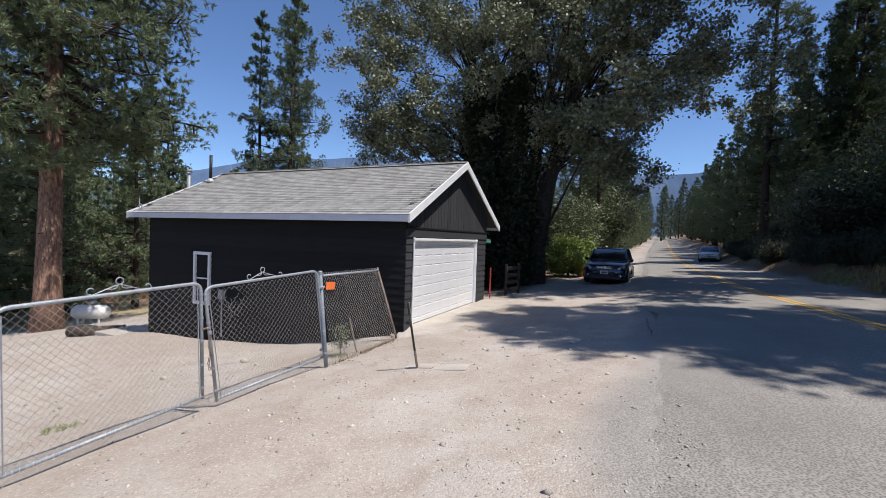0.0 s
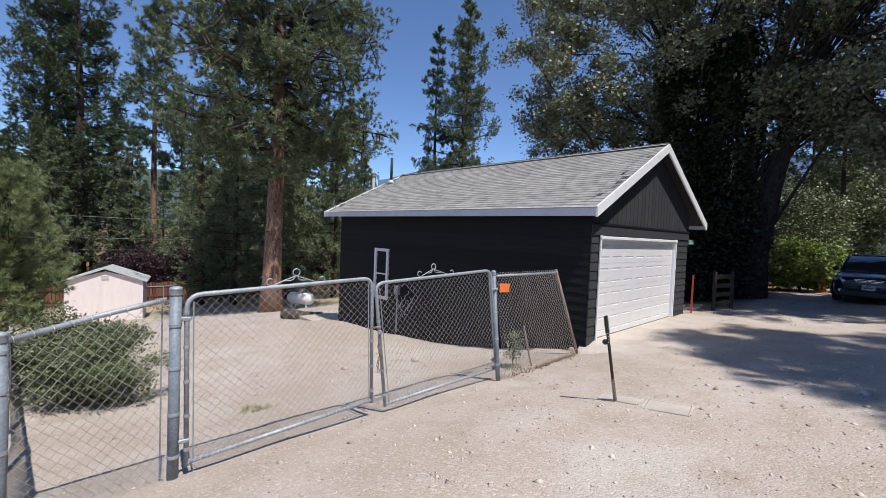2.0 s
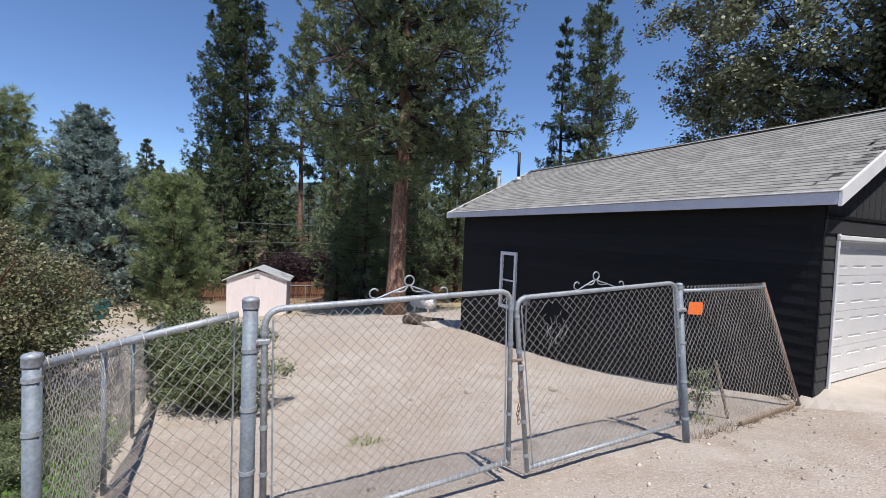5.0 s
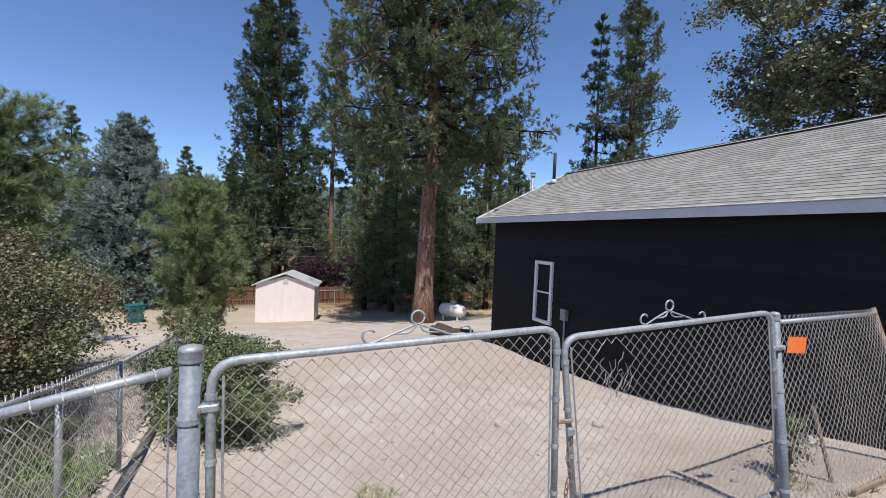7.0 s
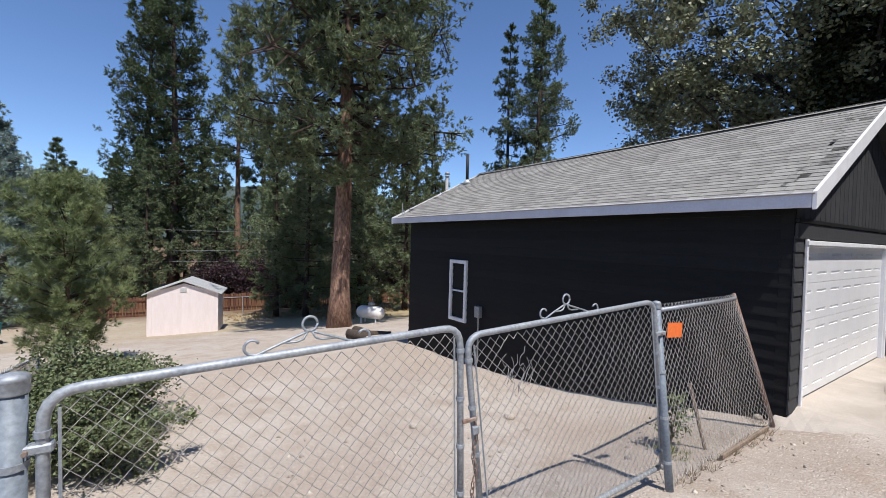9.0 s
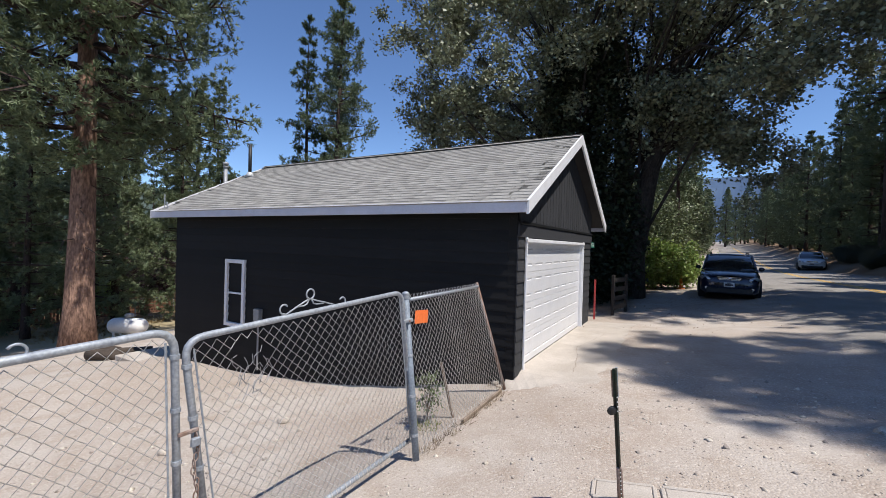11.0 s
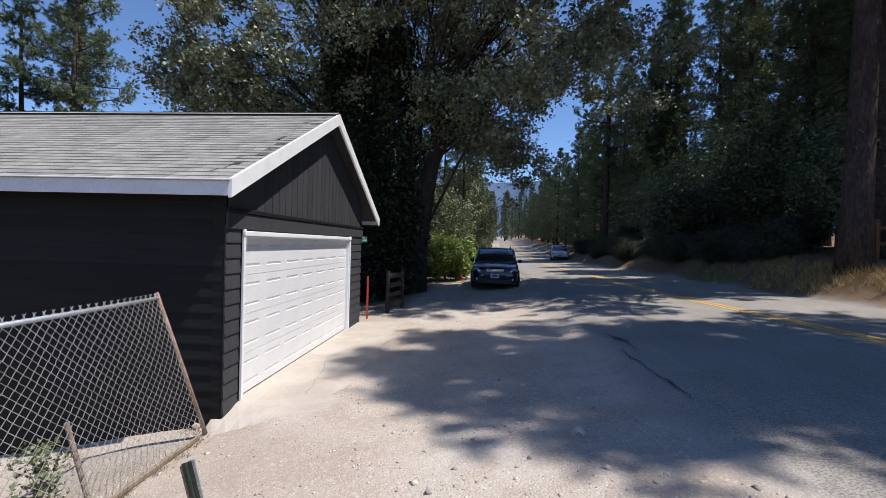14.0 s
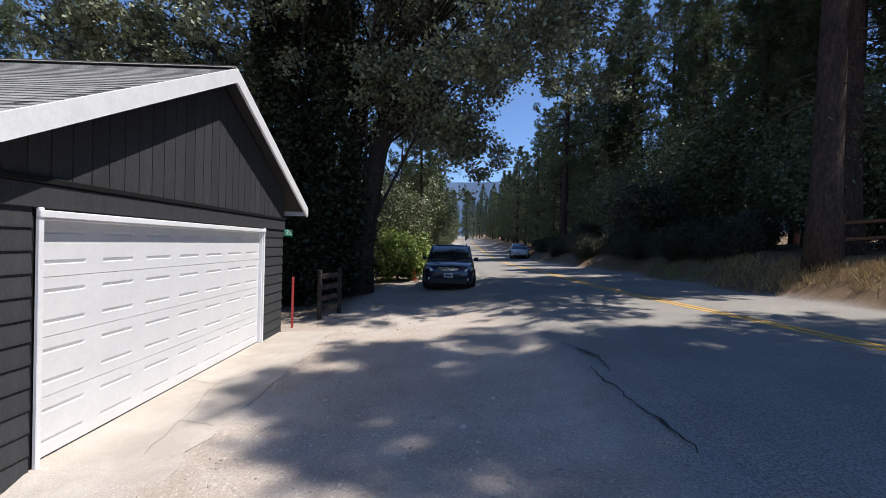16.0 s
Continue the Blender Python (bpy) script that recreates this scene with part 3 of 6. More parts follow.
back.loft([[(a, y, z) for a, z in zb] for y in (LEN - 0.12, LEN)])
part("wall", back, SIDING_SHADED, garage)
part("floor_slab", Geo().box((WID / 2, LEN / 2, FLOOR - 0.4), (WID - 0.1, LEN - 0.1, 0.8)), CONCRETE, garage)

# roof deck, fascia, rakes, soffits
roof = part("roof", Geo().loft([[(EAVE_L + 0.03, y, EAVE_Z - 0.06), (RIDGE, y, RIDGE_Z - 0.045), (EAVE_R - 0.03, y, EAVE_Z - 0.06), (EAVE_R - 0.03, y, EAVE_Z - 0.10), (RIDGE, y, RIDGE_Z - 0.085), (EAVE_L + 0.03, y, EAVE_Z - 0.10)] for y in (FRONT_OV + 0.04, BACK - 0.04)]), SOFFIT, garage)
for u in (EAVE_L + 0.015, EAVE_R - 0.015):
    part("fascia", Geo().box((u, (FRONT_OV + BACK) / 2, EAVE_Z - 0.108), (0.03, BACK - FRONT_OV - 0.05, 0.175)), FASCIA, garage, "eave board in a shade-toned pale grey")
for y in (FRONT_OV, BACK):
    for ua, ub in ((EAVE_L, RIDGE), (RIDGE, EAVE_R)):
        g = Geo()
        za, zb2 = roof_z(ua), roof_z(ub)
        rise = 0.195
        pts = [(ua, za - 0.022), (ub, zb2 - 0.022), (ub, zb2 - 0.022 - rise), (ua, za - 0.022 - rise)]
        ends = (y - 0.02, y + 0.02) if y < 1 else (y + 0.02, y - 0.02)
        g.loft([[(a, q, z) for a, z in pts] for q in (y - 0.019, y + 0.019)])
        bm = bmesh.new()
        me = g.mesh("rake_board")
        bm.from_mesh(me)
        bmesh.ops.recalc_face_normals(bm, faces=bm.faces)
        bm.to_mesh(me)
        bm.free()
        part("rake_board", me, TRIM, garage, "white rake board")
part("ridge_cap", Geo().loft([[(RIDGE - 0.13, y, RIDGE_Z - 0.055), (RIDGE, y, RIDGE_Z + 0.012), (RIDGE + 0.13, y, RIDGE_Z - 0.055), (RIDGE, y, RIDGE_Z - 0.03)] for y in np.linspace(FRONT_OV + 0.01, BACK - 0.01, 40)]), SHINGLE_REST, roof)

# door trim, jamb and sectional door
for u, s in ((DOOR_L, -1), (DOOR_R, 1)):
    part("door_trim", Geo().box((u + s * 0.02, -0.012, (FLOOR - 0.03 + DOOR_T + 0.08) / 2), (0.045, 0.035, DOOR_T + 0.08 - FLOOR + 0.03)), TRIM, garage, "white door casing")
    part("door_jamb", Geo().box((u - s * 0.008, 0.10, (FLOOR + DOOR_T) / 2), (0.02, 0.20, DOOR_T - FLOOR)), TRIM, garage)
part("door_trim", Geo().box(((DOOR_L + DOOR_R) / 2, -0.022, DOOR_T + 0.03), (DOOR_R - DOOR_L + 0.09, 0.04, 0.06)), TRIM, garage, "white door casing")
part("door_head", Geo().box(((DOOR_L + DOOR_R) / 2, 0.10, DOOR_T - 0.008), (DOOR_R - DOOR_L, 0.20, 0.02)), TRIM, garage)
door = part("garage_door", Geo().box(((DOOR_L + DOOR_R) / 2, 0.10, (FLOOR + DOOR_T) / 2), (DOOR_R - DOOR_L - 0.03, 0.03, DOOR_T - FLOOR - 0.02)), DOOR_WHITE, garage, "closed white sectional door with raised panels")
sec = (DOOR_T - FLOOR) / 4
cell = (DOOR_R - DOOR_L) / 7


def door_section():
    """One section of the door with seven pressed panels."""
    g = Geo()
    W = DOOR_R - DOOR_L
    y0 = 0.06
    rows, cols = [0.0, 0.10, 0.140, sec - 0.140, sec - 0.10, sec - 0.005], [0.0]
    for k in range(7):
        cols += [k * cell + 0.095, (k + 1) * cell - 0.095]
    cols.append(W)
    for i in range(5):
        for j in range(len(cols) - 1):
            x0, x1, z0, z1 = cols[j], cols[j + 1], rows[i], rows[i + 1]
            if i in (1, 3) and j % 2 == 1:
                d, s_ = 0.013, 0.022
                o = [(x0, y0, z0), (x1, y0, z0), (x1, y0, z1), (x0, y0, z1)]
                n1 = [(x0 + s_, y0 + d, z0 + 0.007), (x1 - s_, y0 + d, z0 + 0.007)]
                g.add(o + n1, [(0, 1, 5, 4), (1, 2, 5), (2, 3, 4, 5), (3, 0, 4)])
            else:
                g.add([(x0, y0, z0), (x1, y0, z0), (x1, y0, z1), (x0, y0, z1)], [(0, 1, 2, 3)])
    g.add([(0, y0, sec - 0.005), (W, y0, sec - 0.005), (W, y0 + 0.012, sec - 0.005), (0, y0 + 0.012, sec - 0.005), (0, y0, 0), (W, y0, 0), (W, y0 + 0.012, 0), (0, y0 + 0.012, 0)], [(0, 1, 2, 3), (4, 7, 6, 5)])
    return g.mesh("door_panel")


me = door_section()
bm = bmesh.new()
bm.from_mesh(me)
bmesh.ops.remove_doubles(bm, verts=bm.verts, dist=0.0005)
bm.to_mesh(me)
bm.free()
me.materials.append(DOOR_WHITE)
for k in range(4):
    part("door_panel", me, None, door, m=pose(DOOR_L, 0, FLOOR + 0.012 + k * sec))
part("door_seal", Geo().box(((DOOR_L + DOOR_R) / 2, 0.072, FLOOR + 0.004), (DOOR_R - DOOR_L - 0.03, 0.03, 0.022)), BLACK_TRIM, door)

# window in the side wall
# dark panel close behind the panes stands in for the unlit room
win = part("window", Geo().box((0.045, 6.70, 0.30), (0.03, 0.50, 1.34)), ROOM_DARK, garage, "narrow dark window in a white frame")
wy0, wy1, wz0, wz1 = 6.36, 7.06, -0.46, 1.07
fw = 0.085
for c, size in (((-0.02, wy0 + fw / 2, (wz0 + wz1) / 2), (0.07, fw, wz1 - wz0)), ((-0.02, wy1 - fw / 2, (wz0 + wz1) / 2), (0.07, fw, wz1 - wz0)),
                ((-0.02, (wy0 + wy1) / 2, wz1 - fw / 2), (0.068, wy1 - wy0 - 2 * fw, fw)), ((-0.02, (wy0 + wy1) / 2, wz0 + fw / 2), (0.068, wy1 - wy0 - 2 * fw, fw)),
                ((-0.005, (wy0 + wy1) / 2, 0.30), (0.05, wy1 - wy0 - 2 * fw, 0.04))):
    part("window_frame", Geo().box(c, size), TRIM, win, "white painted frame")
for za, zb3 in ((wz0 + fw, 0.28), (0.32, wz1 - fw)):
    p = part("pane", Geo().box((0.022, (wy0 + wy1) / 2, (za + zb3) / 2), (0.006, wy1 - wy0 - 2 * fw, zb3 - za), bev=0.001), PANE, win)
    p.visible_shadow = False

# flues and the small mast on the roof
flue = part("flue", round_mesh(Geo().tube([(2.10, 9.25, roof_z(2.10) - 0.05), (2.10, 9.25, 4.38)], 0.05, 14)), DARK_BARK, garage, "black vent pipe on a pale flashing")
flue.data.materials[0] = BLACK_TRIM
part("flashing", round_mesh(Geo().tube([(2.10, 9.25, roof_z(2.10) - 0.05), (2.10, 9.25, roof_z(2.10) + 0.05), (2.10, 9.25, roof_z(2.10) + 0.09)], [0.16, 0.085, 0.06], 14)), METAL_ROOF, flue)
stack = part("chimney_pipe", round_mesh(Geo().tube([(1.85, 10.05, 1.9), (1.85, 10.05, 3.72)], 0.055, 14).tube([(1.85, 10.05, 3.70), (1.85, 10.05, 3.74)], 0.08, 14).tube([(1.85, 10.05, 3.78), (1.85, 10.05, 3.86)], [0.09, 0.07], 14)), GREY_METER, garage, "grey metal chimney pipe with a cap")
part("bracket", Geo().box((1.85, 9.62, 2.4), (0.06, 0.9, 0.04)), METAL_ROOF, stack)
part("mast", Geo().tube([(-0.22, 9.35, roof_z(-0.22) - 0.02), (-0.22, 9.35, 2.62)], 0.012, 8).tube([(-0.22, 9.2, roof_z(-0.22) - 0.02), (-0.25, 9.2, 2.42)], 0.02, 8), GALV, garage)
meter = part("meter_box", Geo().box((-0.06, 5.84, -0.10), (0.11, 0.17, 0.26)).tube([(-0.05, 5.84, -0.22), (-0.05, 5.84, -1.3)], 0.02, 8), GREY_METER, garage, "small grey utility box with a conduit")

# house number sign and the red stake at the corner
sign = thing("address_sign", "green address sign with white digits on the garage corner", "sign", GO @ pose(5.66, -0.10, 1.64))
part("plate", Geo().box((0.24, 0.10, 0.0), (0.50, 0.006, 0.15), bev=0.002), SIGN_GREEN, sign)
part("bracket", Geo().box((-0.03, 0.115, 0.0), (0.10, 0.02, 0.16)), GREEN_STEEL, sign)
cu = bpy.data.curves.new("digits", "FONT")
cu.body = "53520"
cu.size = 0.135
cu.align_x, cu.align_y = "CENTER", "CENTER"
cu.space_character = 1.25
cu.extrude = 0.0008
cu.materials.append(SIGN_WHITE)
dg = new("digits", cu)
dg.parent = sign
dg.matrix_local = pose(0.24, 0.095, 0.0, 90, 0, 0)

stake = thing("red_marker_stake", "faded red steel marker stake beside the garage", "stake", pose(0.20, 15.66, ground_z(0.2, 15.66)))
part("post", Geo().box((0, 0, 0.42), (0.05, 0.012, 1.34), bev=0.003).box((0, 0.016, 0.42), (0.012, 0.03, 1.34), bev=0.003), RED_PAINT, stake)

# concrete apron
def conforming(name, outline_u, outline_v, lift, material, label, category, step=0.25):
    us, vs_ = np.arange(outline_u[0], outline_u[1] + 0.01, step), np.linspace(outline_v[0], outline_v[1], 9)
    verts, faces = [], []
    for i, uu in enumerate(us):
        for j, vv in enumerate(vs_):
            v2 = vv
            if j == 0:
                v2 = vv + 0.28 * noise.noise((uu * 0.8, 2, 1)) + 0.10 * noise.noise((uu * 3, 4, 1))
            p = GO @ Vector((uu, v2, 0))
            k = j / 8
            z = (ground_z(p.x, p.y) + lift) * (1 - k) + (FLOOR - 0.005) * k
            low = ground_z(p.x, p.y) + 0.004
            edge_ = min(1.0, max(0.0, (uu - outline_u[0]) / 0.5))
            verts.append((p.x, p.y, low - 0.02 * (1 - edge_) + max(z - low, 0) * edge_))
    n = 9
    for i in range(len(us) - 1):
        for j in range(8):
            faces.append((i * n + j, (i + 1) * n + j, (i + 1) * n + j + 1, i * n + j + 1))
    me = bpy.data.meshes.new(name)
    me.from_pydata(verts, [], faces)
    me.materials.append(material)
    return tagged(new(name, me), label, category, kind="structure")


conforming("pavement_apron", (-0.25, 5.6), (-1.15, 0.14), 0.006, CONCRETE, "cracked pale concrete apron before the garage door", "pavement")
g = Geo()
for u0, v0, u1, v1 in ((0.5, -0.75, 2.3, -0.45), (2.3, -0.45, 3.9, -0.7), (2.3, -0.45, 2.5, 0.0), (1.2, -0.62, 1.0, -1.05)):
    L_, R_ = [], []
    for k in range(13):
        q = k / 12
        p = GO @ Vector((u0 + (u1 - u0) * q, v0 + (v1 - v0) * q + 0.05 * noise.noise((q * 7, u0, 0)), 0))
        z = ground_z(p.x, p.y)
        kk = min(1, max(0, (v0 + (v1 - v0) * q + 1.15) / 1.29))
        z = max((z + 0.006) * (1 - kk) + (FLOOR - 0.005) * kk, z + 0.004) + 0.004
        L_.append((p.x - 0.003, p.y - 0.002, z))
        R_.append((p.x + 0.003, p.y + 0.002, z))
    g.add(L_ + R_, [(i, i + 13, i + 14, i + 1) for i in range(12)])
tagged(part("apron_crack", g, OLD_WOOD), "thin dark cracks in the concrete apron", "crack", kind="structure")

# ---------------------------------------------------------------- gates and wire fences
GATE0, GWAY = Vector((-3.5, 3.46, 0)), Vector((0.2814, 0.9596, 0))


def on_gate(s, z, off=0.0):
    return GATE0 + GWAY * s + Vector((-0.9596, 0.2814, 0)) * off + Vector((0, 0, z))


def chain_link(corner, across, up, wide, tall, pitch=0.082, r=0.0027, bulge=None, skip=None):
    """Woven wire between four corners: corner(s, t) gives the place for s, t from 0 to 1."""
    hp = pitch / 2
    nw, nr = max(2, int(wide / hp)), max(2, int(tall / hp))
    verts, faces = [], []
    base = 0
    bend = np.random.RandomState(nw * 31 + nr)
    for i in range(nw):
        pts, keep = [], []
        for k in range(nr + 1):
            s, t = (i + ((k + i) % 2)) / nw, k / nr
            pts.append(corner(s, t) + bend.normal(size=3) * 0.0018)
            keep.append(not (skip and skip(s, t)))
        P = np.array(pts)
        D = np.gradient(P, axis=0)
        D /= np.linalg.norm(D, axis=1, keepdims=True)
        nrm = np.cross(np.array(across), np.array(up))
        nrm = nrm / np.linalg.norm(nrm)
        side_ = np.cross(D, nrm)
        ring = [P + nrm * r, P + side_ * r * 0.87 - nrm * r * 0.5, P - side_ * r * 0.87 - nrm * r * 0.5]
        m = nr + 1
        verts.append(np.concatenate(ring))
        for k in range(nr):
            if keep[k] and keep[k + 1]:
                for q in range(3):
                    p = (q + 1) % 3
                    faces.append((base + q * m + k, base + p * m + k, base + p * m + k + 1, base + q * m + k + 1))
        base += 3 * m
    return np.concatenate(verts), np.array(faces)


def bilinear(bl, br, tl, tr, wave=0.0, seed=0.0):
    bl, br, tl, tr = (np.array(p) for p in (bl, br, tl, tr))
    nrm = np.cross(br - bl, tl - bl)
    nrm = nrm / np.linalg.norm(nrm)

    def at(s, t):
        p = bl * (1 - s) * (1 - t) + br * s * (1 - t) + tl * (1 - s) * t + tr * s * t
        if wave:
            p = p + nrm * wave * (math.sin(5.0 * s + seed) * math.sin(3.1 * t + 0.3 + seed) + 0.4 * math.sin(11 * s + 2 * seed + 4 * t))
        return p
    return at


def rounded(pts, rad, n=5):
    """A line through points with its inner corners rounded."""
    pts = [Vector(p) for p in pts]
    out = [pts[0]]
    for a, b, c in zip(pts, pts[1:], pts[2:]):
        p0, p1 = b + (a - b).normalized() * rad, b + (c - b).normalized() * rad
        for k in range(n + 1):
            q = k / n
            out.append(p0 * (1 - q) ** 2 + b * 2 * q * (1 - q) + p1 * q ** 2)
    return out + [pts[-1]]


def scroll(g, s0, ring_s, s1, z0, z1, rr=0.036):
    """Bent-wire ornament: a ring with a scroll to each side."""
    def pt(s, z):
        return on_gate(s, z, 0.0)
    zr = z1 - rr
    g.tube([pt(ring_s + rr * math.cos(a), zr + rr * math.sin(a)) for a in np.linspace(0, 2 * math.pi, 22)], 0.0065, 6)
    for end in (s0, s1):
        q = 1 if end > ring_s else -1
        line = [(ring_s + q * 0.01, zr - rr), (ring_s + q * 0.03, zr - rr - 0.035), (ring_s + q * 0.06, zr - rr - 0.045), (ring_s + q * 0.13, zr - rr - 0.045)]
        mid_s = (ring_s + end) / 2
        line2 = [(ring_s, zr - rr * 0.9), (ring_s + q * 0.05, zr - rr - 0.015), (mid_s, zr - rr - 0.05), (end - q * 0.05, z0 - 0.035)]
        for a in np.linspace(-1.6, 2.6, 10):
            line2.append((end - q * 0.03 + q * 0.033 * math.cos(a), z0 + 0.002 + 0.033 * math.sin(a)))
        g.tube([pt(*p) for p in line2], 0.0065, 6)
        g.tube([pt(*p) for p in line], 0.006, 6)


def gate_leaf(bl, br, tl, tr, scr, label, hole=None):
    """A swing gate: bent pipe frame, wire mesh, ties and scrolls; corners as (s, z)."""
    ob = thing("chain_link_gate", label, "gate", group="pair of driveway gates")
    P = [on_gate(*p) for p in (bl, tl, tr, br)]
    line = rounded([P[0], P[1], P[2], P[3]], 0.12)
    part("pipe_frame", round_mesh(Geo().tube(line, 0.021, 12)), GALV, ob, "bent galvanised pipe")
    part("bottom_rail", round_mesh(Geo().tube([P[0] + Vector((0, 0, 0.03)), P[3] + Vector((0, 0, 0.03))], 0.021, 12)), GALV, ob)
    ins = 0.035
    c = [on_gate(bl[0] + ins, bl[1] + 0.02), on_gate(br[0] - ins, br[1] + 0.02), on_gate(tl[0] + ins, tl[1] - 0.035), on_gate(tr[0] - ins, tr[1] - 0.035)]
    at = bilinear(*c, wave=0.012, seed=bl[0])
    skip = None
    if hole:
        hs, ht = hole
        skip = lambda s, t: ((s - hs) / 0.06) ** 2 + ((t - ht) / 0.055) ** 2 < 1
    v, f = chain_link(at, GWAY, (0, 0, 1), br[0] - bl[0], tl[1] - bl[1], skip=skip)
    part("wire_mesh", array_mesh("wire_mesh", v, f, WIRE), None, ob, "woven diamond wire")
    for t in (0.1, 0.3, 0.5, 0.7, 0.9):
        for a, b in ((bl, tl), (br, tr)):
            p = on_gate(a[0] + (b[0] - a[0]) * t, a[1] + (b[1] - a[1]) * t)
            part("tension_band", Geo().tube([p - Vector((0, 0, 0.012)), p + Vector((0, 0, 0.012))], 0.0265, 10), GALV, ob)
    for a, b, q in ((bl, tl, 0.05), (br, tr, -0.05)):
        part("tension_bar", Geo().tube([on_gate(a[0] + q, a[1] + 0.05, -0.012), on_gate(b[0] + q, b[1] - 0.06, -0.012)], 0.006, 5), GALV, ob)
    g = Geo()
    scroll(g, *scr)
    part("scroll", round_mesh(g), GALV, ob, "bent wire scroll ornament")
    g = Geo()
    for k in range(40):
        p = P[0].lerp(P[3], (k + 0.5) / 40) + Vector((0, 0, 0.03))
        d_ = (P[3] - P[0]).normalized()
        ring = [p + d_ * (0.012 * math.sin(a)) + Vector((0, 0, 0.025 * math.cos(a))) + Vector((-0.9596, 0.2814, 0)) * 0.025 * math.sin(a) for a in np.linspace(0, 2 * math.pi, 7)]
        g.tube(ring, 0.003, 4, cap=False)
    part("rail_tie", g, WIRE, ob)["kind"] = "stuff"
    return ob


gate_a = gate_leaf((0.11, -0.53), (2.0, -0.43), (0.09, 0.96), (1.95, 1.035), (0.76, 1.05, 1.36, 1.04, 1.165), "galvanised chain-link driveway gate with a wire scroll")
gate_b = gate_leaf((2.20, -0.53), (4.26, -0.47), (2.0, 0.97), (4.02, 1.07), (2.63, 2.89, 3.25, 1.06, 1.185), "chain-link driveway gate with a torn hole and scroll", hole=(0.19, 0.90))
# loose bent wire round the hole
rw = random.Random(3)
for k in range(9):
    s, z = 2.42 + rw.uniform(-0.12, 0.12), 0.80 + rw.uniform(-0.14, 0.08)
    pts = []
    for q in range(8):
        pts.append(on_gate(s + 0.05 * math.sin(q * 0.9 + k), z - 0.022 * q + 0.02 * math.cos(q * 1.7 + k), -0.02 + 0.03 * math.sin(q + k)))
    part("torn_wire", Geo().tube(pts, 0.0024, 4), GREY_METER, gate_b, "loose bent wire end")

# posts
def cap_post(name, base, top, r, label, bands=(), mat_=GREY_PAINT):
    ob = thing(name, label, "post", group="fence posts")
    b, t = Vector(base), Vector(top)
    d_ = (t - b).normalized()
    part("pipe", round_mesh(Geo().tube([b - d_ * 0.25, t - d_ * 0.06], r, 16)), mat_, ob)
    part("cap", round_mesh(Geo().tube([t - d_ * 0.075, t - d_ * 0.07, t - d_ * 0.028, t - d_ * 0.024, t - d_ * 0.009, t], [r * 1.1, r * 1.13, r * 1.13, r * 1.2, r * 1.0, r * 0.3], 16)), GALV, ob)
    for k in bands:
        p = b.lerp(t, k)
        part("band", Geo().tube([p - d_ * 0.013, p + d_ * 0.013], r * 1.12, 16), GALV, ob)
    return ob


p1, p2, p3 = (-3.85, 2.50), (-3.5, 3.47), (-2.21, 7.42)
cap_post("gate_post", (*p2, ground_z(*p2)), (-3.50, 3.47, 1.045), 0.044, "painted blue-grey steel gate post with domed cap", (0.12, 0.34, 0.58, 0.80))
cap_post("gate_post", (*p3, ground_z(*p3)), (-2.385, 7.465, 1.06), 0.034, "leaning blue-grey steel gate post with cap", (0.15, 0.38, 0.62, 0.82))
cap_post("corner_post", (*p1, ground_z(*p1)), (-3.85, 2.50, 0.775), 0.040, "blue-grey steel corner post with domed cap", (0.14, 0.4, 0.7, 0.9))
# hinges between posts and gates
for s, z in ((0.05, 0.76), (0.05, -0.30), (4.12, 0.78), (4.22, -0.30)):
    h = part("hinge", Geo().tube([on_gate(s, z - 0.02), on_gate(s, z + 0.02)], 0.012, 8), GALV, gate_a if s < 1 else gate_b, "galvanised hinge clamp")
    part("strap", Geo().box((0, 0, 0), (0.05, 0.15, 0.035), m=Matrix.Translation(on_gate(s, z)) @ pose(0, 0, 0, 0, 0, -16.3)), GALV, h)
    part("bolt", Geo().tube([on_gate(s, z, -0.045), on_gate(s, z, 0.045)], 0.008, 8), RUSTY, h)

# chain and padlock on the meeting stiles
ch = thing("gate_chain", "rusty steel chain hanging from the gate stiles", "chain")
for k in range(14):
    c = on_gate(2.06 + 0.012 * math.sin(k), 0.42 - k * 0.037, -0.035)
    ang = 0 if k % 2 else math.pi / 2
    ax = GWAY if k % 2 else Vector((-0.9596, 0.2814, 0))
    part("link", Geo().tube([c + ax * 0.013 * math.cos(a) + Vector((0, 0, 0.025 * math.sin(a))) for a in np.linspace(0, 2 * math.pi, 11)], 0.0042, 5, cap=False), RUSTY, ch)
lk = thing("gate_latch", "rusty fork latch with padlock on the gate stiles", "latch")
part("fork", Geo().box((0, 0, 0), (0.018, 0.11, 0.022), m=Matrix.Translation(on_gate(2.02, 0.46, -0.03)) @ pose(0, 0, 0, 0, 0, -16.3)), RUSTY, lk)
part("padlock", Geo().box((0, 0, 0), (0.025, 0.05, 0.05), m=Matrix.Translation(on_gate(2.05, 0.40, -0.05)) @ pose(0, 0, 0, 0, 0, -16.3), bev=0.008), GALV, lk)


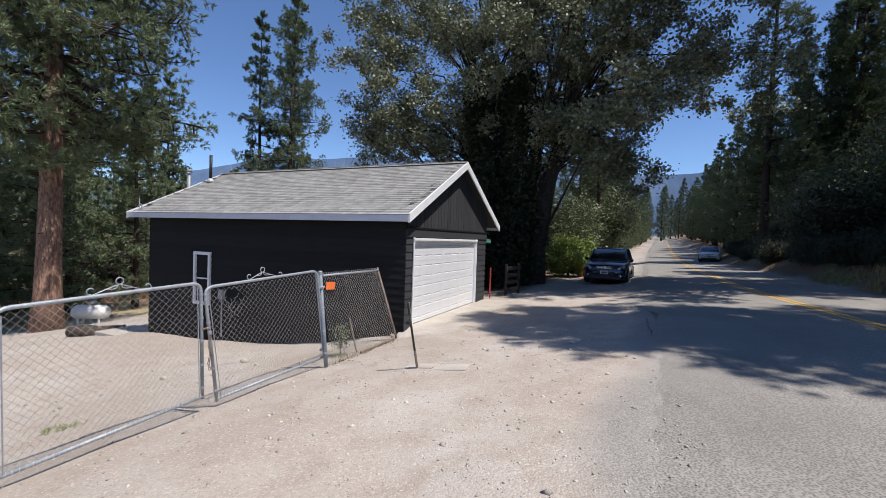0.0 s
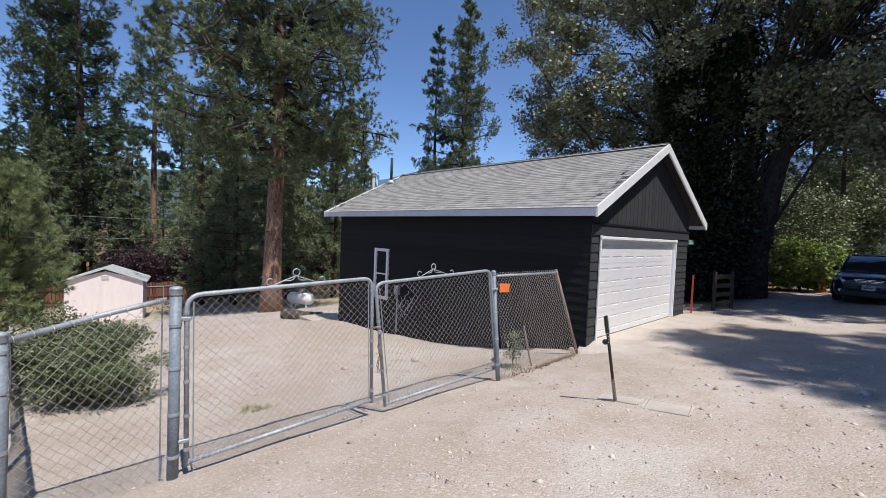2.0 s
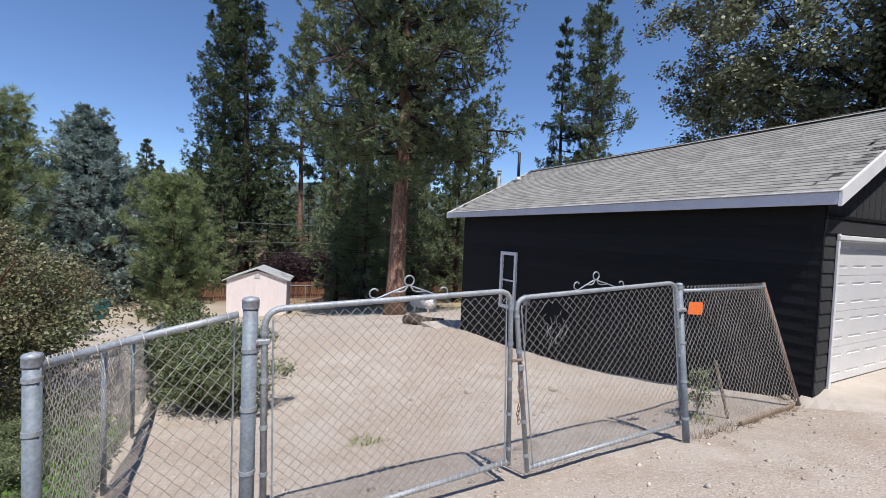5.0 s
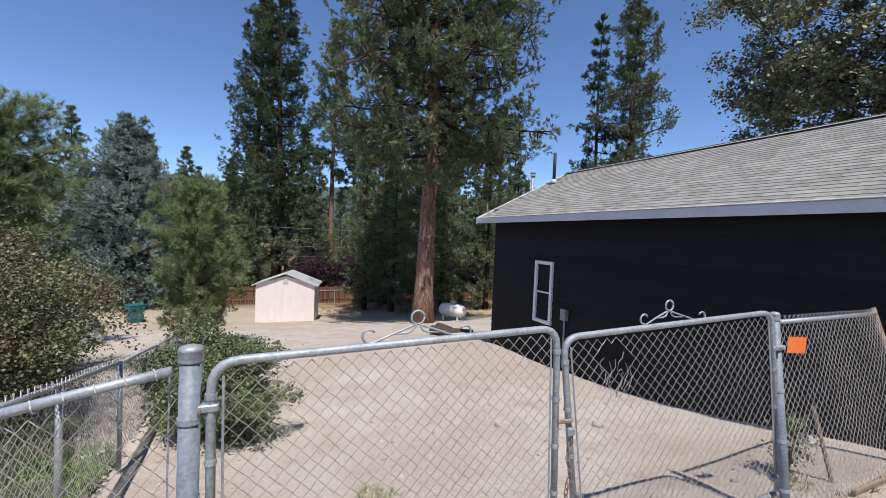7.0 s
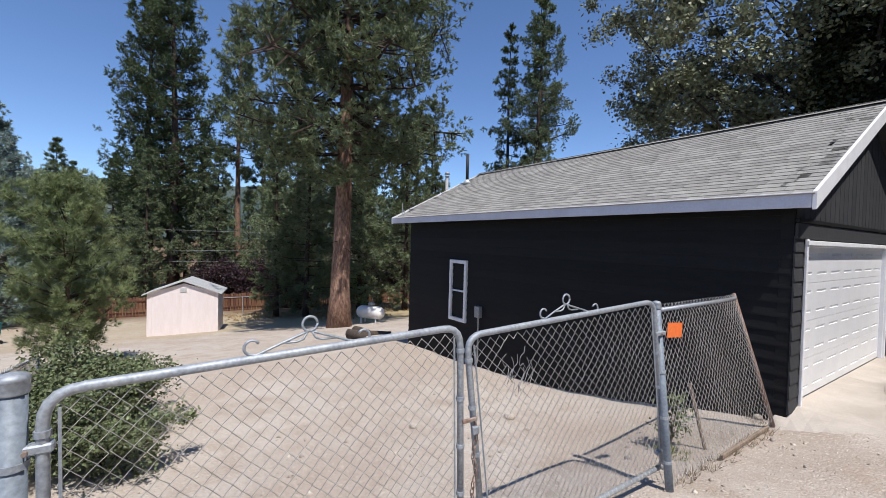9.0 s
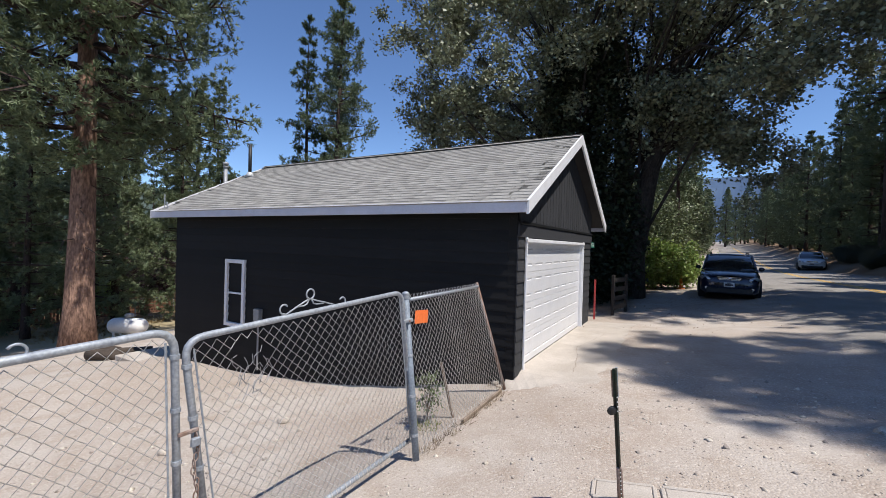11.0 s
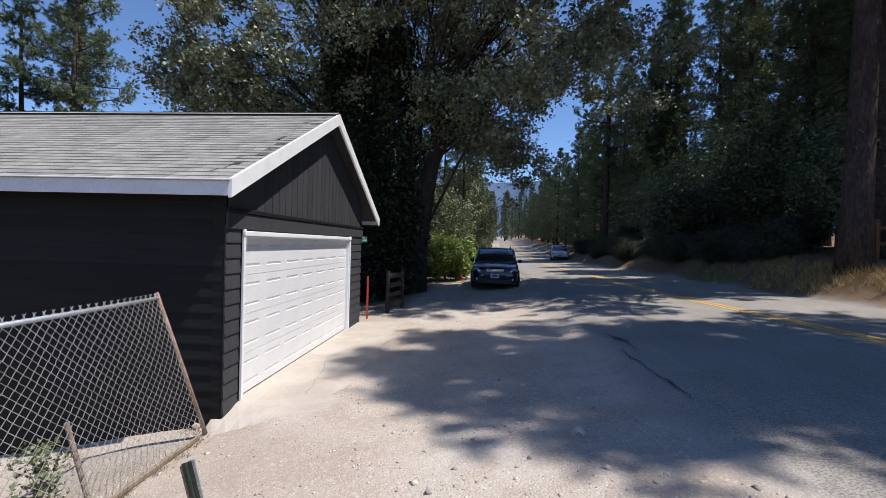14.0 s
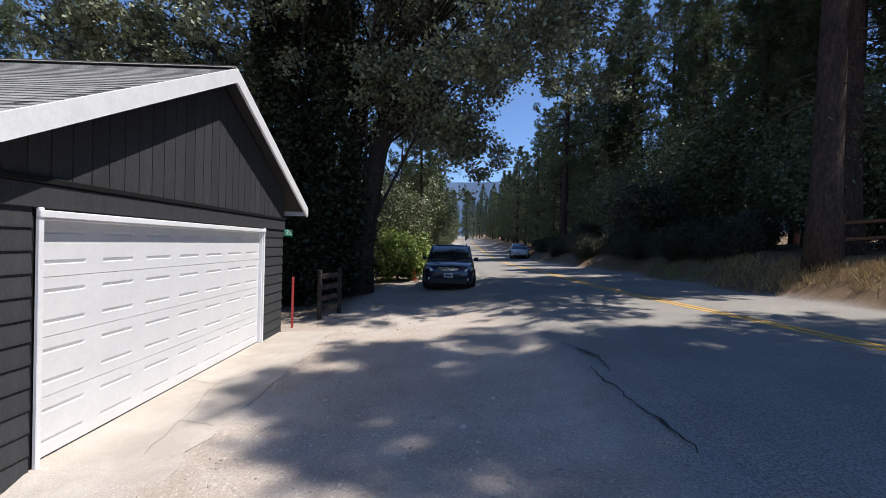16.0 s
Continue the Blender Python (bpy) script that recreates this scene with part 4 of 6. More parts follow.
def wire_panel(name, bl, br, tl, tr, label, rail=True, wave=0.02, barbs=True, tall=None, wide=None, mat_=WIRE, pitch=0.082):
    ob = thing(name, label, "fence")
    at = bilinear(bl, br, tl, tr, wave=wave, seed=bl[0])
    w = wide or (Vector(br) - Vector(bl)).length
    h = tall or (Vector(tl) - Vector(bl)).length
    v, f = chain_link(at, Vector(br) - Vector(bl), (0, 0, 1), w, h, pitch=pitch)
    part("wire_mesh", array_mesh("wire_mesh", v, f, mat_), None, ob, "woven diamond wire")
    if barbs:
        g = Geo()
        n = int(w / 0.082)
        for k in range(n):
            p = Vector(at((k + 0.5) / n, 1.0))
            g.tube([p - Vector((0.012, 0, 0.01)), p + Vector((0.008, 0.004, 0.035))], 0.0025, 4)
            g.tube([p - Vector((-0.012, 0, 0.01)), p + Vector((-0.008, -0.004, 0.032))], 0.0025, 4)
        part("wire_ends", g, mat_, ob)["kind"] = "stuff"
    if rail:
        part("top_rail", round_mesh(Geo().tube([Vector(tl) - Vector((0, 0, 0.02)), (Vector(tl) + Vector(tr)) / 2 - Vector((0, 0, 0.022)), Vector(tr) - Vector((0, 0, 0.02))], 0.019, 12)), GALV, ob)
    return ob


# panel between the leaning gate post and the garage corner
pa = wire_panel("wire_fence", (-2.19, 7.50, -0.50), (-1.60, 9.70, -0.50), (-2.36, 7.54, 0.99), (-2.0, 9.50, 0.965), "sagging chain-link fence panel with barbed top wires")
part("end_post", round_mesh(Geo().tube([(-1.58, 9.735, -0.62), (-1.80, 9.63, 0.20), (-2.02, 9.53, 1.0)], [0.024, 0.022, 0.02], 10)), RUSTY, pa, "leaning rusty end post")
part("brace", Geo().tube([(-2.12, 8.70, ground_z(-2.12, 8.7) - 0.06), (-2.31, 8.70, 0.03)], 0.02, 8), OLD_WOOD, pa, "leaning pale wooden stick")
part("bottom_board", Geo().box((0, 0, 0), (0.03, 1.3, 0.05), m=Matrix.Translation((-1.80, 9.05, ground_z(-1.8, 9.05) + 0.03)) @ pose(0, 0, 0, 0, 3, -14)), OLD_WOOD, pa)
osn = thing("orange_notice", "small blank orange sheet wired to the fence", "notice")
part("sheet", Geo().box((0, 0, 0), (0.005, 0.20, 0.135), m=Matrix.Translation((-2.26, 7.63, 0.79)) @ pose(0, 0, 0, -3, 0, -24), bev=0.001), ORANGE, osn)
# short panel beside the gate post; its rail has come off and slants up
pb = wire_panel("wire_fence", (-3.86, 2.55, -0.60), (-3.53, 3.42, -0.62), (-3.86, 2.55, 0.66), (-3.53, 3.42, 0.90), "short chain-link panel with a loose slanting rail", rail=False, barbs=False)
part("loose_rail", round_mesh(Geo().tube([(-3.86, 2.52, 0.70), (-3.66, 3.0, 0.84), (-3.50, 3.40, 0.94)], 0.021, 12)), GALV, pb, "loose galvanised rail")
g = Geo()
for k in range(9):
    c = Vector((-3.86, 2.52, 0.70)).lerp(Vector((-3.50, 3.40, 0.94)), (k + 0.5) / 9)
    g.tube([c + Vector((0.026 * math.sin(a), 0.03 * (a / 6.3 - 0.5), 0.026 * math.cos(a))) for a in np.linspace(0, 6.3, 9)], 0.003, 4)
part("rail_tie", g, WIRE, pb)["kind"] = "stuff"
part("tension_bar", Geo().box((-3.57, 3.40, 0.15), (0.02, 0.006, 1.5), bev=0.001), GALV, pb)
# long side fence running downhill from the corner post
fb0, fb1, fb2 = Vector((-3.87, 2.52, 0)), Vector((-7.22, 3.32, 0)), Vector((-11.3, 4.32, 0))
fz = [(0.70, -0.62), (0.04, -1.02), (-0.62, -1.62)]
for i, (a, b) in enumerate(((fb0, fb1), (fb1, fb2))):
    (ta, ba), (tb, bb) = fz[i], fz[i + 1]
    wf = wire_panel("wire_fence", (a.x, a.y, ba), (b.x, b.y, bb), (a.x, a.y, ta), (b.x, b.y, tb), "galvanised chain-link fence running downhill beside shrubs", wave=0.03)
    for k in (0.5, 1.0):
        p = a.lerp(b, k)
        zt, zb_ = ta + (tb - ta) * k, ba + (bb - ba) * k
        part("line_post", round_mesh(Geo().tube([(p.x, p.y, zb_ - 0.2), (p.x, p.y, zt - 0.01)], 0.024, 12)), GALV, wf, "grey steel line post")

# steel stake by the drive with its shut-off box
sk = thing("steel_stake", "leaning dark green steel stake with punched holes", "stake")
b0, t0 = Vector((-0.45, 6.69, -0.32)), Vector((-0.565, 6.39, 0.765))
ax = (t0 - b0).normalized()
sx = ax.cross(Vector((0.3, -0.95, 0))).normalized()
mm = Matrix((sx, ax.cross(sx).normalized(), ax)).transposed().to_4x4()
mm.translation = b0
hgt = (t0 - b0).length
part("channel", Geo().box((0, 0, hgt / 2 - 0.1), (0.006, 0.02, hgt + 0.2), m=mm, bev=0.001).box((0.008, 0.012, hgt / 2 - 0.1), (0.016, 0.005, hgt + 0.2), m=mm, bev=0.001).box((-0.008, 0.012, hgt / 2 - 0.1), (0.016, 0.005, hgt + 0.2), m=mm, bev=0.001), GREEN_STEEL, sk)
for zz in [0.06 + k * 0.035 for k in range(9)] + [hgt - 0.20 - k * 0.035 for k in range(4)]:
    part("hole", Geo().disc(mm @ Vector((0, -0.0112, zz)), ax.cross(sx), 0.0052, 0.003, 8), SIGN_WHITE, sk)
part("sleeve", Geo().box((0, 0.004, 0.17), (0.036, 0.026, 0.40), m=mm, bev=0.004), RUSTY, sk, "rusty red lower sleeve")
part("bolt", round_mesh(Geo().disc(mm @ Vector((-0.035, 0.0, hgt - 0.30)), ax.cross(sx), 0.032, 0.02, 14)), BLACK_TRIM, sk)
part("plate", Geo().box((0.016, 0.02, hgt - 0.11), (0.018, 0.008, 0.22), m=mm), GALV, sk, "bent grey metal scrap")
part("plate", Geo().box((-0.016, 0.016, hgt - 0.11), (0.014, 0.006, 0.2), m=mm), RUSTY, sk)
for x, y, sx_, sy_, ang in ((-0.42, 6.80, 0.42, 0.27, -8), (0.06, 6.70, 0.45, 0.30, -6)):
    vb = thing("valve_box", "flush concrete utility box with its lid", "utility box", pose(x, y, ground_z(x, y) - 0.008, math.degrees(math.atan((ground_z(x, y + 0.15) - ground_z(x, y - 0.15)) / 0.3)), -math.degrees(math.atan((ground_z(x + 0.2, y) - ground_z(x - 0.2, y)) / 0.4)), ang), group="utility boxes")
    part("rim", Geo().box((0, sy_ / 2, 0), (sx_, 0.03, 0.05)).box((0, -sy_ / 2, 0), (sx_, 0.03, 0.05)).box((sx_ / 2, 0, 0), (0.03, sy_ - 0.03, 0.05)).box((-sx_ / 2, 0, 0), (0.03, sy_ - 0.03, 0.05)), CONCRETE, vb)
    part("lid", Geo().box((0, 0, -0.003), (sx_ - 0.036, sy_ - 0.036, 0.045)), CONCRETE, vb)


# ---------------------------------------------------------------- plants
def unit(v):
    return v / np.maximum(np.linalg.norm(v, axis=-1, keepdims=True), 1e-9)


def tufts(centres, axes, n, length, width, spread_, rs, level=False):
    """Bundles of n needles at each centre, fanned round its axis; level ones turn their flat side to the sky."""
    m = len(centres)
    c = np.repeat(centres, n, 0)
    ax = np.repeat(axes, n, 0)
    d = unit(ax + spread_ * rs.normal(size=(m * n, 3)))
    ln = length * rs.uniform(0.6, 1.15, (m * n, 1))
    face = rs.normal(size=(m * n, 3)) * (0.85 if level else 1.0) + np.array((0, 0, 1.0 if level else 0.0))
    sd = unit(np.cross(d, face)) * width * 0.5
    c = c + d * 0.02
    v = np.stack([c - sd, c + sd, c + d * ln + sd * 0.25, c + d * ln - sd * 0.25], 1).reshape(-1, 3)
    f = np.arange(m * n * 4).reshape(-1, 4)
    return v, f


def leaves(centres, size, rs, droop=0.3, level=0.9):
    """Small pointed leaves, one a centre, most of them turned to the sky."""
    m = len(centres)
    d = unit(rs.normal(size=(m, 3)) * np.array((1, 1, 0.7)) + np.array((0, 0, -droop)))
    sd = unit(np.cross(d, rs.normal(size=(m, 3)) * 0.8 + np.array((0, 0, level))))
    nrm = np.cross(d, sd)
    ln = size * rs.uniform(0.6, 1.25, (m, 1))
    w = ln * rs.uniform(0.28, 0.42, (m, 1))
    v = np.stack([centres, centres + d * ln * 0.5 + sd * w + nrm * w * 0.25, centres + d * ln, centres + d * ln * 0.5 - sd * w + nrm * w * 0.25], 1).reshape(-1, 3)
    f = np.arange(m * 4).reshape(-1, 4)
    return v, f


def trunk_geo(h, r, rs, lean=0.0, flare=1.35, n=14, steps=14, tip=0.12):
    g = Geo()
    g.smooth = True
    pts, rad = [], []
    ph = rs.uniform(0, 6.28, 2)
    for k in range(steps + 1):
        t = k / steps
        pts.append((lean * h * t + 0.012 * h * math.sin(3 * t + ph[0]) * t, 0.012 * h * math.sin(2.5 * t + ph[1]) * t, -0.3 + (h + 0.3) * t))
        rad.append(r * ((1 - t) ** 0.8 * (1 - tip) + tip * (1 - t) + 0.01) * (1 + (flare - 1) * math.exp(-t * 26)))
    g.tube(pts, rad, n)
    return g, pts


def at_height(pts, h, z):
    t = min(max((z + 0.3) / (h + 0.3), 0), 1) * (len(pts) - 1)
    i = min(int(t), len(pts) - 2)
    return np.array(pts[i]) * (1 - (t - i)) + np.array(pts[i + 1]) * (t - i)


def conifer(label, h, r, base, radius, limbs, seed, needle, bark, per=16, n=10, length=0.24, width=0.022, droop=-0.1, shape=0.8, curl=0.35,
            gap=0.25, twig=0.5, top_round=False, dead=0, fan=0.55, clump=3, loose=0.3, whorl=0.0):
    """A pine, fir or spruce: tapered trunk, whorled limbs, needle tufts along the twigs."""
    rs = np.random.RandomState(seed)
    ob = thing("pine_tree", label, "tree")
    g, pts = trunk_geo(h, r, rs)
    part("trunk", g, bark, ob)
    lg = Geo()
    cs, axs = [], []
    for k in range(limbs):
        t = (k + rs.uniform(0, 1)) / limbs
        z = base + (h - base) * t ** 0.92
        if whorl:
            z = base + whorl * (round((z - base) / whorl) + 0.13 * rs.normal())
            z = min(z, h - 0.1)
        prof = (1 - t) ** shape if not top_round else math.sqrt(max(0.02, 1 - t ** 2.2))
        prof *= min(1.0, 0.45 + t * 4.5)
        L = radius * prof * rs.uniform(1 - gap * 1.6, 1.08) + 0.12
        az = k * 2.399 + rs.uniform(-0.5, 0.5)
        out = np.array((math.cos(az), math.sin(az), 0))
        p0 = at_height(pts, h, z)
        slope = droop + 0.75 * t + rs.uniform(-0.12, 0.12)
        line = []
        for q in range(6):
            w = q / 5
            line.append(p0 + out * L * w + np.array((0, 0, L * (slope * w + curl * w * w * w))) + rs.normal(size=3) * 0.02 * L * w)
        rl = max(0.012, 0.028 * L)
        lg.tube(line, [rl * (1 - 0.85 * q / 5) for q in range(6)], 5)
        line = np.array(line)
        cnt = max(4, int(per * (0.35 + L / radius) * 1.35 / clump))
        for q in range(cnt):
            w = 1 - (rs.uniform(0, 1) ** 1.4) * 0.75
            i = min(int(w * 5), 4)
            p = line[i] * (1 - (w * 5 - i)) + line[i + 1] * (w * 5 - i)
            sidev = np.cross(out, (0, 0, 1.0))
            s = rs.normal() * twig * L * 0.38 * (1.15 - 0.6 * w)
            tip = p + sidev * s + out * abs(s) * 0.35 + np.array((0, 0, rs.normal() * 0.09 * L + 0.05 * abs(s)))
            way = unit(0.7 * (tip - p) / max(0.05, abs(s)) + out * 0.5 + np.array((0, 0, fan)))
            for sub_ in range(clump):
                side_ = rs.normal(size=3)
                size_ = loose * (0.45 + 0.55 * min(1.0, prof * 1.6))
                cs.append(tip + way * size_ * (sub_ / clump - 0.3) + side_ * 0.13 * size_)
                axs.append(way * 0.75 + side_ * 0.55)
            if q % 3 == 0 and abs(s) > 0.25:
                lg.tube([p, (p + tip) / 2 + np.array((0, 0, -0.02)), tip], [rl * 0.35, rl * 0.25, 0.006], 3, cap=False)
    for k in range(10):
        cs.append(at_height(pts, h, h - 0.09 * k * loose * 2))
        axs.append(np.array((0.3 * rs.normal(), 0.3 * rs.normal(), 1.0)))
    for k in range(dead):
        z = rs.uniform(base * 0.35, base)
        az = rs.uniform(0, 6.28)
        p0 = at_height(pts, h, z)
        L = rs.uniform(0.5, 1.6)
        lg.tube([p0, p0 + np.array((math.cos(az), math.sin(az), -0.15)) * L * 0.6, p0 + np.array((math.cos(az + 0.2), math.sin(az + 0.2), -0.35)) * L], [0.03, 0.018, 0.006], 4)
    part("branchwork", lg, DARK_BARK if bark is BARK else bark, ob)["kind"] = "stuff"
    v, f = tufts(np.array(cs), np.array(axs), n, length, width, 0.6, rs, level=True)
    part("crown", array_mesh("crown", v, f, needle), None, ob)
    return ob


def broadleaf(name, label, category, h, crown_c, crown_r, clusters, per, leaf, seed, leaf_mat, bark, stems=((0, 0),), stem_r=0.2, sig=0.5, shell=0.55, low=None, limb_r=0.06, boughs=0, bough=1.2):
    """A leafy tree or shrub: stems, limbs out to leaf clusters in an uneven crown."""
    rs = np.random.RandomState(seed)
    ob = thing(name, label, category)
    d = unit(rs.normal(size=(clusters, 3)))
    rad = rs.uniform(shell, 1.0, (clusters, 1)) ** 0.6
    bump_ = 1 + 0.16 * np.sin(3 * d[:, :1] * 2 + 1) * np.cos(2 * d[:, 1:2] * 2.3 + seed) + 0.12 * rs.normal(size=(clusters, 1))
    cen = np.array(crown_c) + d * rad * bump_ * np.array(crown_r)
    if boughs:
        own = rs.randint(0, boughs, clusters)
        cen = cen[:boughs][own] + rs.normal(size=(clusters, 3)) * bough * np.array((1, 1, 0.5)) * (own[:, None] != np.arange(clusters)[:, None])
    if low is not None:
        cen[:, 2] = np.maximum(cen[:, 2], low + rs.uniform(0, 0.6, clusters))
    g = Geo()
    g.smooth = True
    tops = []
    for i, (sx_, sy_) in enumerate(stems):
        top = np.array(crown_c) * np.array((0.35, 0.35, 0.9)) + np.array((sx_, sy_, 0)) * 1.2
        pts = [(sx_, sy_, -0.3), (sx_ * 1.05, sy_ * 1.05, h * 0.12), (sx_ + 0.3 * (top[0] - sx_), sy_ + 0.3 * (top[1] - sy_), h * 0.3), tuple(top)]
        g.tube(pts, [stem_r * 1.3, stem_r, stem_r * 0.8, stem_r * 0.35], 12)
        tops.append(pts)
    part("trunk", g, bark, ob)
    lg = Geo()
    for k in range(0, clusters, max(1, clusters // 45)):
        st = tops[k % len(tops)]
        q = rs.uniform(0.25, 0.95)
        i = 1 if q < 0.5 else 2
        w = (q - 0.25) / 0.25 if i == 1 else (q - 0.5) / 0.5
        p0 = np.array(st[i]) * (1 - w) + np.array(st[i + 1]) * w if i + 1 < len(st) else np.array(st[-1])
        p1 = cen[k]
        mid = p0 * 0.5 + p1 * 0.5 + np.array((0, 0, 0.12 * np.linalg.norm(p1 - p0))) + rs.normal(size=3) * 0.08 * np.linalg.norm(p1 - p0)
        lg.tube([p0, mid, p1], [limb_r, limb_r * 0.55, limb_r * 0.12], 5, cap=False)
    part("branchwork", lg, bark, ob)["kind"] = "stuff"
    c = np.repeat(cen, per, 0)
    pos = c + rs.normal(size=c.shape) * sig * np.array((1, 1, 0.75)) * rs.uniform(0.5, 1.2, (clusters, 1)).repeat(per, 0)
    if low is not None:
        pos[:, 2] = np.maximum(pos[:, 2], 0.05)
    v, f = leaves(pos, leaf, rs)
    part("crown", array_mesh("crown", v, f, leaf_mat), None, ob)
    return ob


def plant_at(ob, x, y, turn=0.0, scale=1.0, z=None):
    ob.matrix_world = pose(x, y, (ground_z(x, y) if z is None else z) - 0.05, 0, 0, turn) @ Matrix.Scale(scale, 4)
    return ob


def repeat(ob, x, y, turn, scale, label="", z=None):
    """Another plant of the same kind."""
    c = copy_thing(ob, pose(x, y, (ground_z(x, y) if z is None else z) - 0.05, 0, 0, turn))
    c.scale = (scale, scale, scale)
    if label:
        c["label"] = label
    return c


# the yard's big pine
big = conifer("tall orange-barked pine standing in the gravel yard", 25, 0.47, 7.4, 5.6, 150, 11, NEEDLE_FAR, BARK, per=132, n=12, length=0.21, width=0.04, droop=-0.3, shape=0.5, curl=0.12, dead=14, twig=0.8, clump=6, loose=0.55, whorl=0.8, fan=0.8)
plant_at(big, -18.1, 15.4, 20, z=-2.62)
# twin pines behind the garage and tall pines down the slope
pine_a = conifer("tall slender pine with sparse sunlit branches", 36, 0.42, 8.0, 5.0, 62, 21, NEEDLE_FAR, DARK_BARK, per=84, n=14, length=0.3, width=0.05, droop=-0.25, shape=0.6, curl=0.2, gap=0.5, dead=30, twig=0.6, clump=6, loose=0.8, whorl=1.5, fan=0.7)
plant_at(pine_a, -26.9, 50.9, 10, 1.0, z=-4)
pine_b = conifer("tall dense pine with dark drooping branches", 34, 0.48, 6.0, 5.2, 120, 22, NEEDLE_SHADED, DARK_BARK, per=64, n=13, length=0.32, width=0.055, droop=-0.3, shape=0.62, curl=0.22, gap=0.35, dead=10, twig=0.7, clump=6, loose=0.75, whorl=1.1, fan=0.7)
plant_at(pine_b, -51.5, 18.6, 40, 1.05, z=-4.3)
pine_c = conifer("slim forest pine with a narrow crown", 27, 0.27, 9.0, 2.7, 56, 23, NEEDLE_SHADED, DARK_BARK, per=40, n=13, length=0.28, width=0.05, droop=-0.3, shape=0.7, curl=0.2, gap=0.5, dead=22, twig=0.7, clump=6, loose=0.6, whorl=1.2)
plant_at(pine_c, -29.8, 49.0, 70, 1.2, z=-4)
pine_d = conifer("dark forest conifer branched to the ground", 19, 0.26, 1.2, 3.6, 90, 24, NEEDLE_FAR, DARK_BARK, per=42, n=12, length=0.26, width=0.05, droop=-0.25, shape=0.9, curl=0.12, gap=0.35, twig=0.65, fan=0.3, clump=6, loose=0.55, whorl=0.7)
plant_at(pine_d, -61, 10.5, 0, 0.85, z=-5)
red_pine = conifer("orange-trunked pine among darker trees", 30, 0.36, 13.0, 3.6, 70, 25, NEEDLE_FAR, BARK, per=40, n=13, length=0.4, width=0.06, droop=-0.2, shape=0.6, curl=0.2, gap=0.45, twig=0.7, clump=6, loose=0.7, whorl=1.2)
plant_at(red_pine, -48.3, 23.8, 0, 1.0, z=-4.4)
repeat(pine_a, -24.7, 46.9, 160, 0.93, z=-4)
repeat(pine_b, -55.0, 17.0, 200, 0.98, z=-4.3)
spruce = conifer("blue-green spruce branched to the ground", 12.6, 0.25, 0.5, 5.6, 170, 31, NEEDLE_BLUE, DARK_BARK, per=96, n=14, length=0.17, width=0.04, droop=-0.15, shape=0.85, curl=0.12, gap=0.35, twig=0.8, fan=0.35, clump=6, loose=0.5, whorl=0.6)
spruce.name = "spruce_tree"
plant_at(spruce, -41.0, 4.2, 0, 1.12, z=-4.6)
repeat(spruce, -43.5, 7.5, 130, 0.78, z=-4.5)
young = conifer("young bushy bright green pine near the fence", 5.4, 0.09, 0.35, 1.55, 90, 32, NEEDLE_YOUNG, BARK, per=46, n=22, length=0.16, width=0.011, droop=0.15, shape=0.6, curl=0.3, gap=0.4, twig=0.75, top_round=True, clump=6, loose=0.26, whorl=0.45, fan=0.9)
plant_at(young, -15.7, 5.3, 0, 0.84, z=-1.95)
repeat(young, -18.6, 0.5, 80, 1.35, "bushy young pine above the neighbouring drive", z=-2.9)

# oaks behind the garage, their trunks cloaked in ivy
oak = broadleaf("oak_tree", "large spreading oak with grey-green leaves behind the garage", "tree", 15, (-1.8, 0.6, 11.0), (7.0, 5.2, 5.8), 560, 170, 0.145, 41, OAK_LEAF, OAK_BARK, stems=((0, 0), (-0.7, 0.5)), stem_r=0.40, sig=0.30, shell=0.3, limb_r=0.07, boughs=62, bough=0.85)
plant_at(oak, -0.2, 21.2, 0, 1.0)
oak_b = broadleaf("oak_tree", "large spreading oak leaning over the roadside", "tree", 15, (3.4, -1.7, 10.6), (5.4, 3.7, 5.6), 520, 170, 0.145, 42, OAK_LEAF, OAK_BARK, stems=((0, 0), (0.8, -0.3)), stem_r=0.42, sig=0.30, shell=0.3, limb_r=0.07, boughs=54, bough=0.85)
plant_at(oak_b, 1.3, 21.7, 0, 1.0)
# ivy on the trunks; the low clumps are added to darken the gap there
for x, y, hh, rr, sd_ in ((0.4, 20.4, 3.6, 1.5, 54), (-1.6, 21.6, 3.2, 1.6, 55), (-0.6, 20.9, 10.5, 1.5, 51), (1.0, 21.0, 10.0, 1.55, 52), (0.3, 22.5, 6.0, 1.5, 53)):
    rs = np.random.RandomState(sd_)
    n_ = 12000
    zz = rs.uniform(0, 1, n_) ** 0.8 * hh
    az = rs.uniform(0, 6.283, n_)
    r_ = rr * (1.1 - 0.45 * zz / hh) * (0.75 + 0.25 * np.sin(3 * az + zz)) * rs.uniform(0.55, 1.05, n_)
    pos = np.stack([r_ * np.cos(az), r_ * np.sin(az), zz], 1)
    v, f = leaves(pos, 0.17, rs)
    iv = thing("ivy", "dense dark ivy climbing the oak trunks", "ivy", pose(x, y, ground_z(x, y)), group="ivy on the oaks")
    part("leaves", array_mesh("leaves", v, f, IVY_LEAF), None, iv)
    part("stem", round_mesh(Geo().tube([(0.3, 0, -0.2), (0.35, 0.1, hh * 0.4), (0.25, 0, hh * 0.8)], [0.06, 0.04, 0.02], 6)), OAK_BARK, iv)

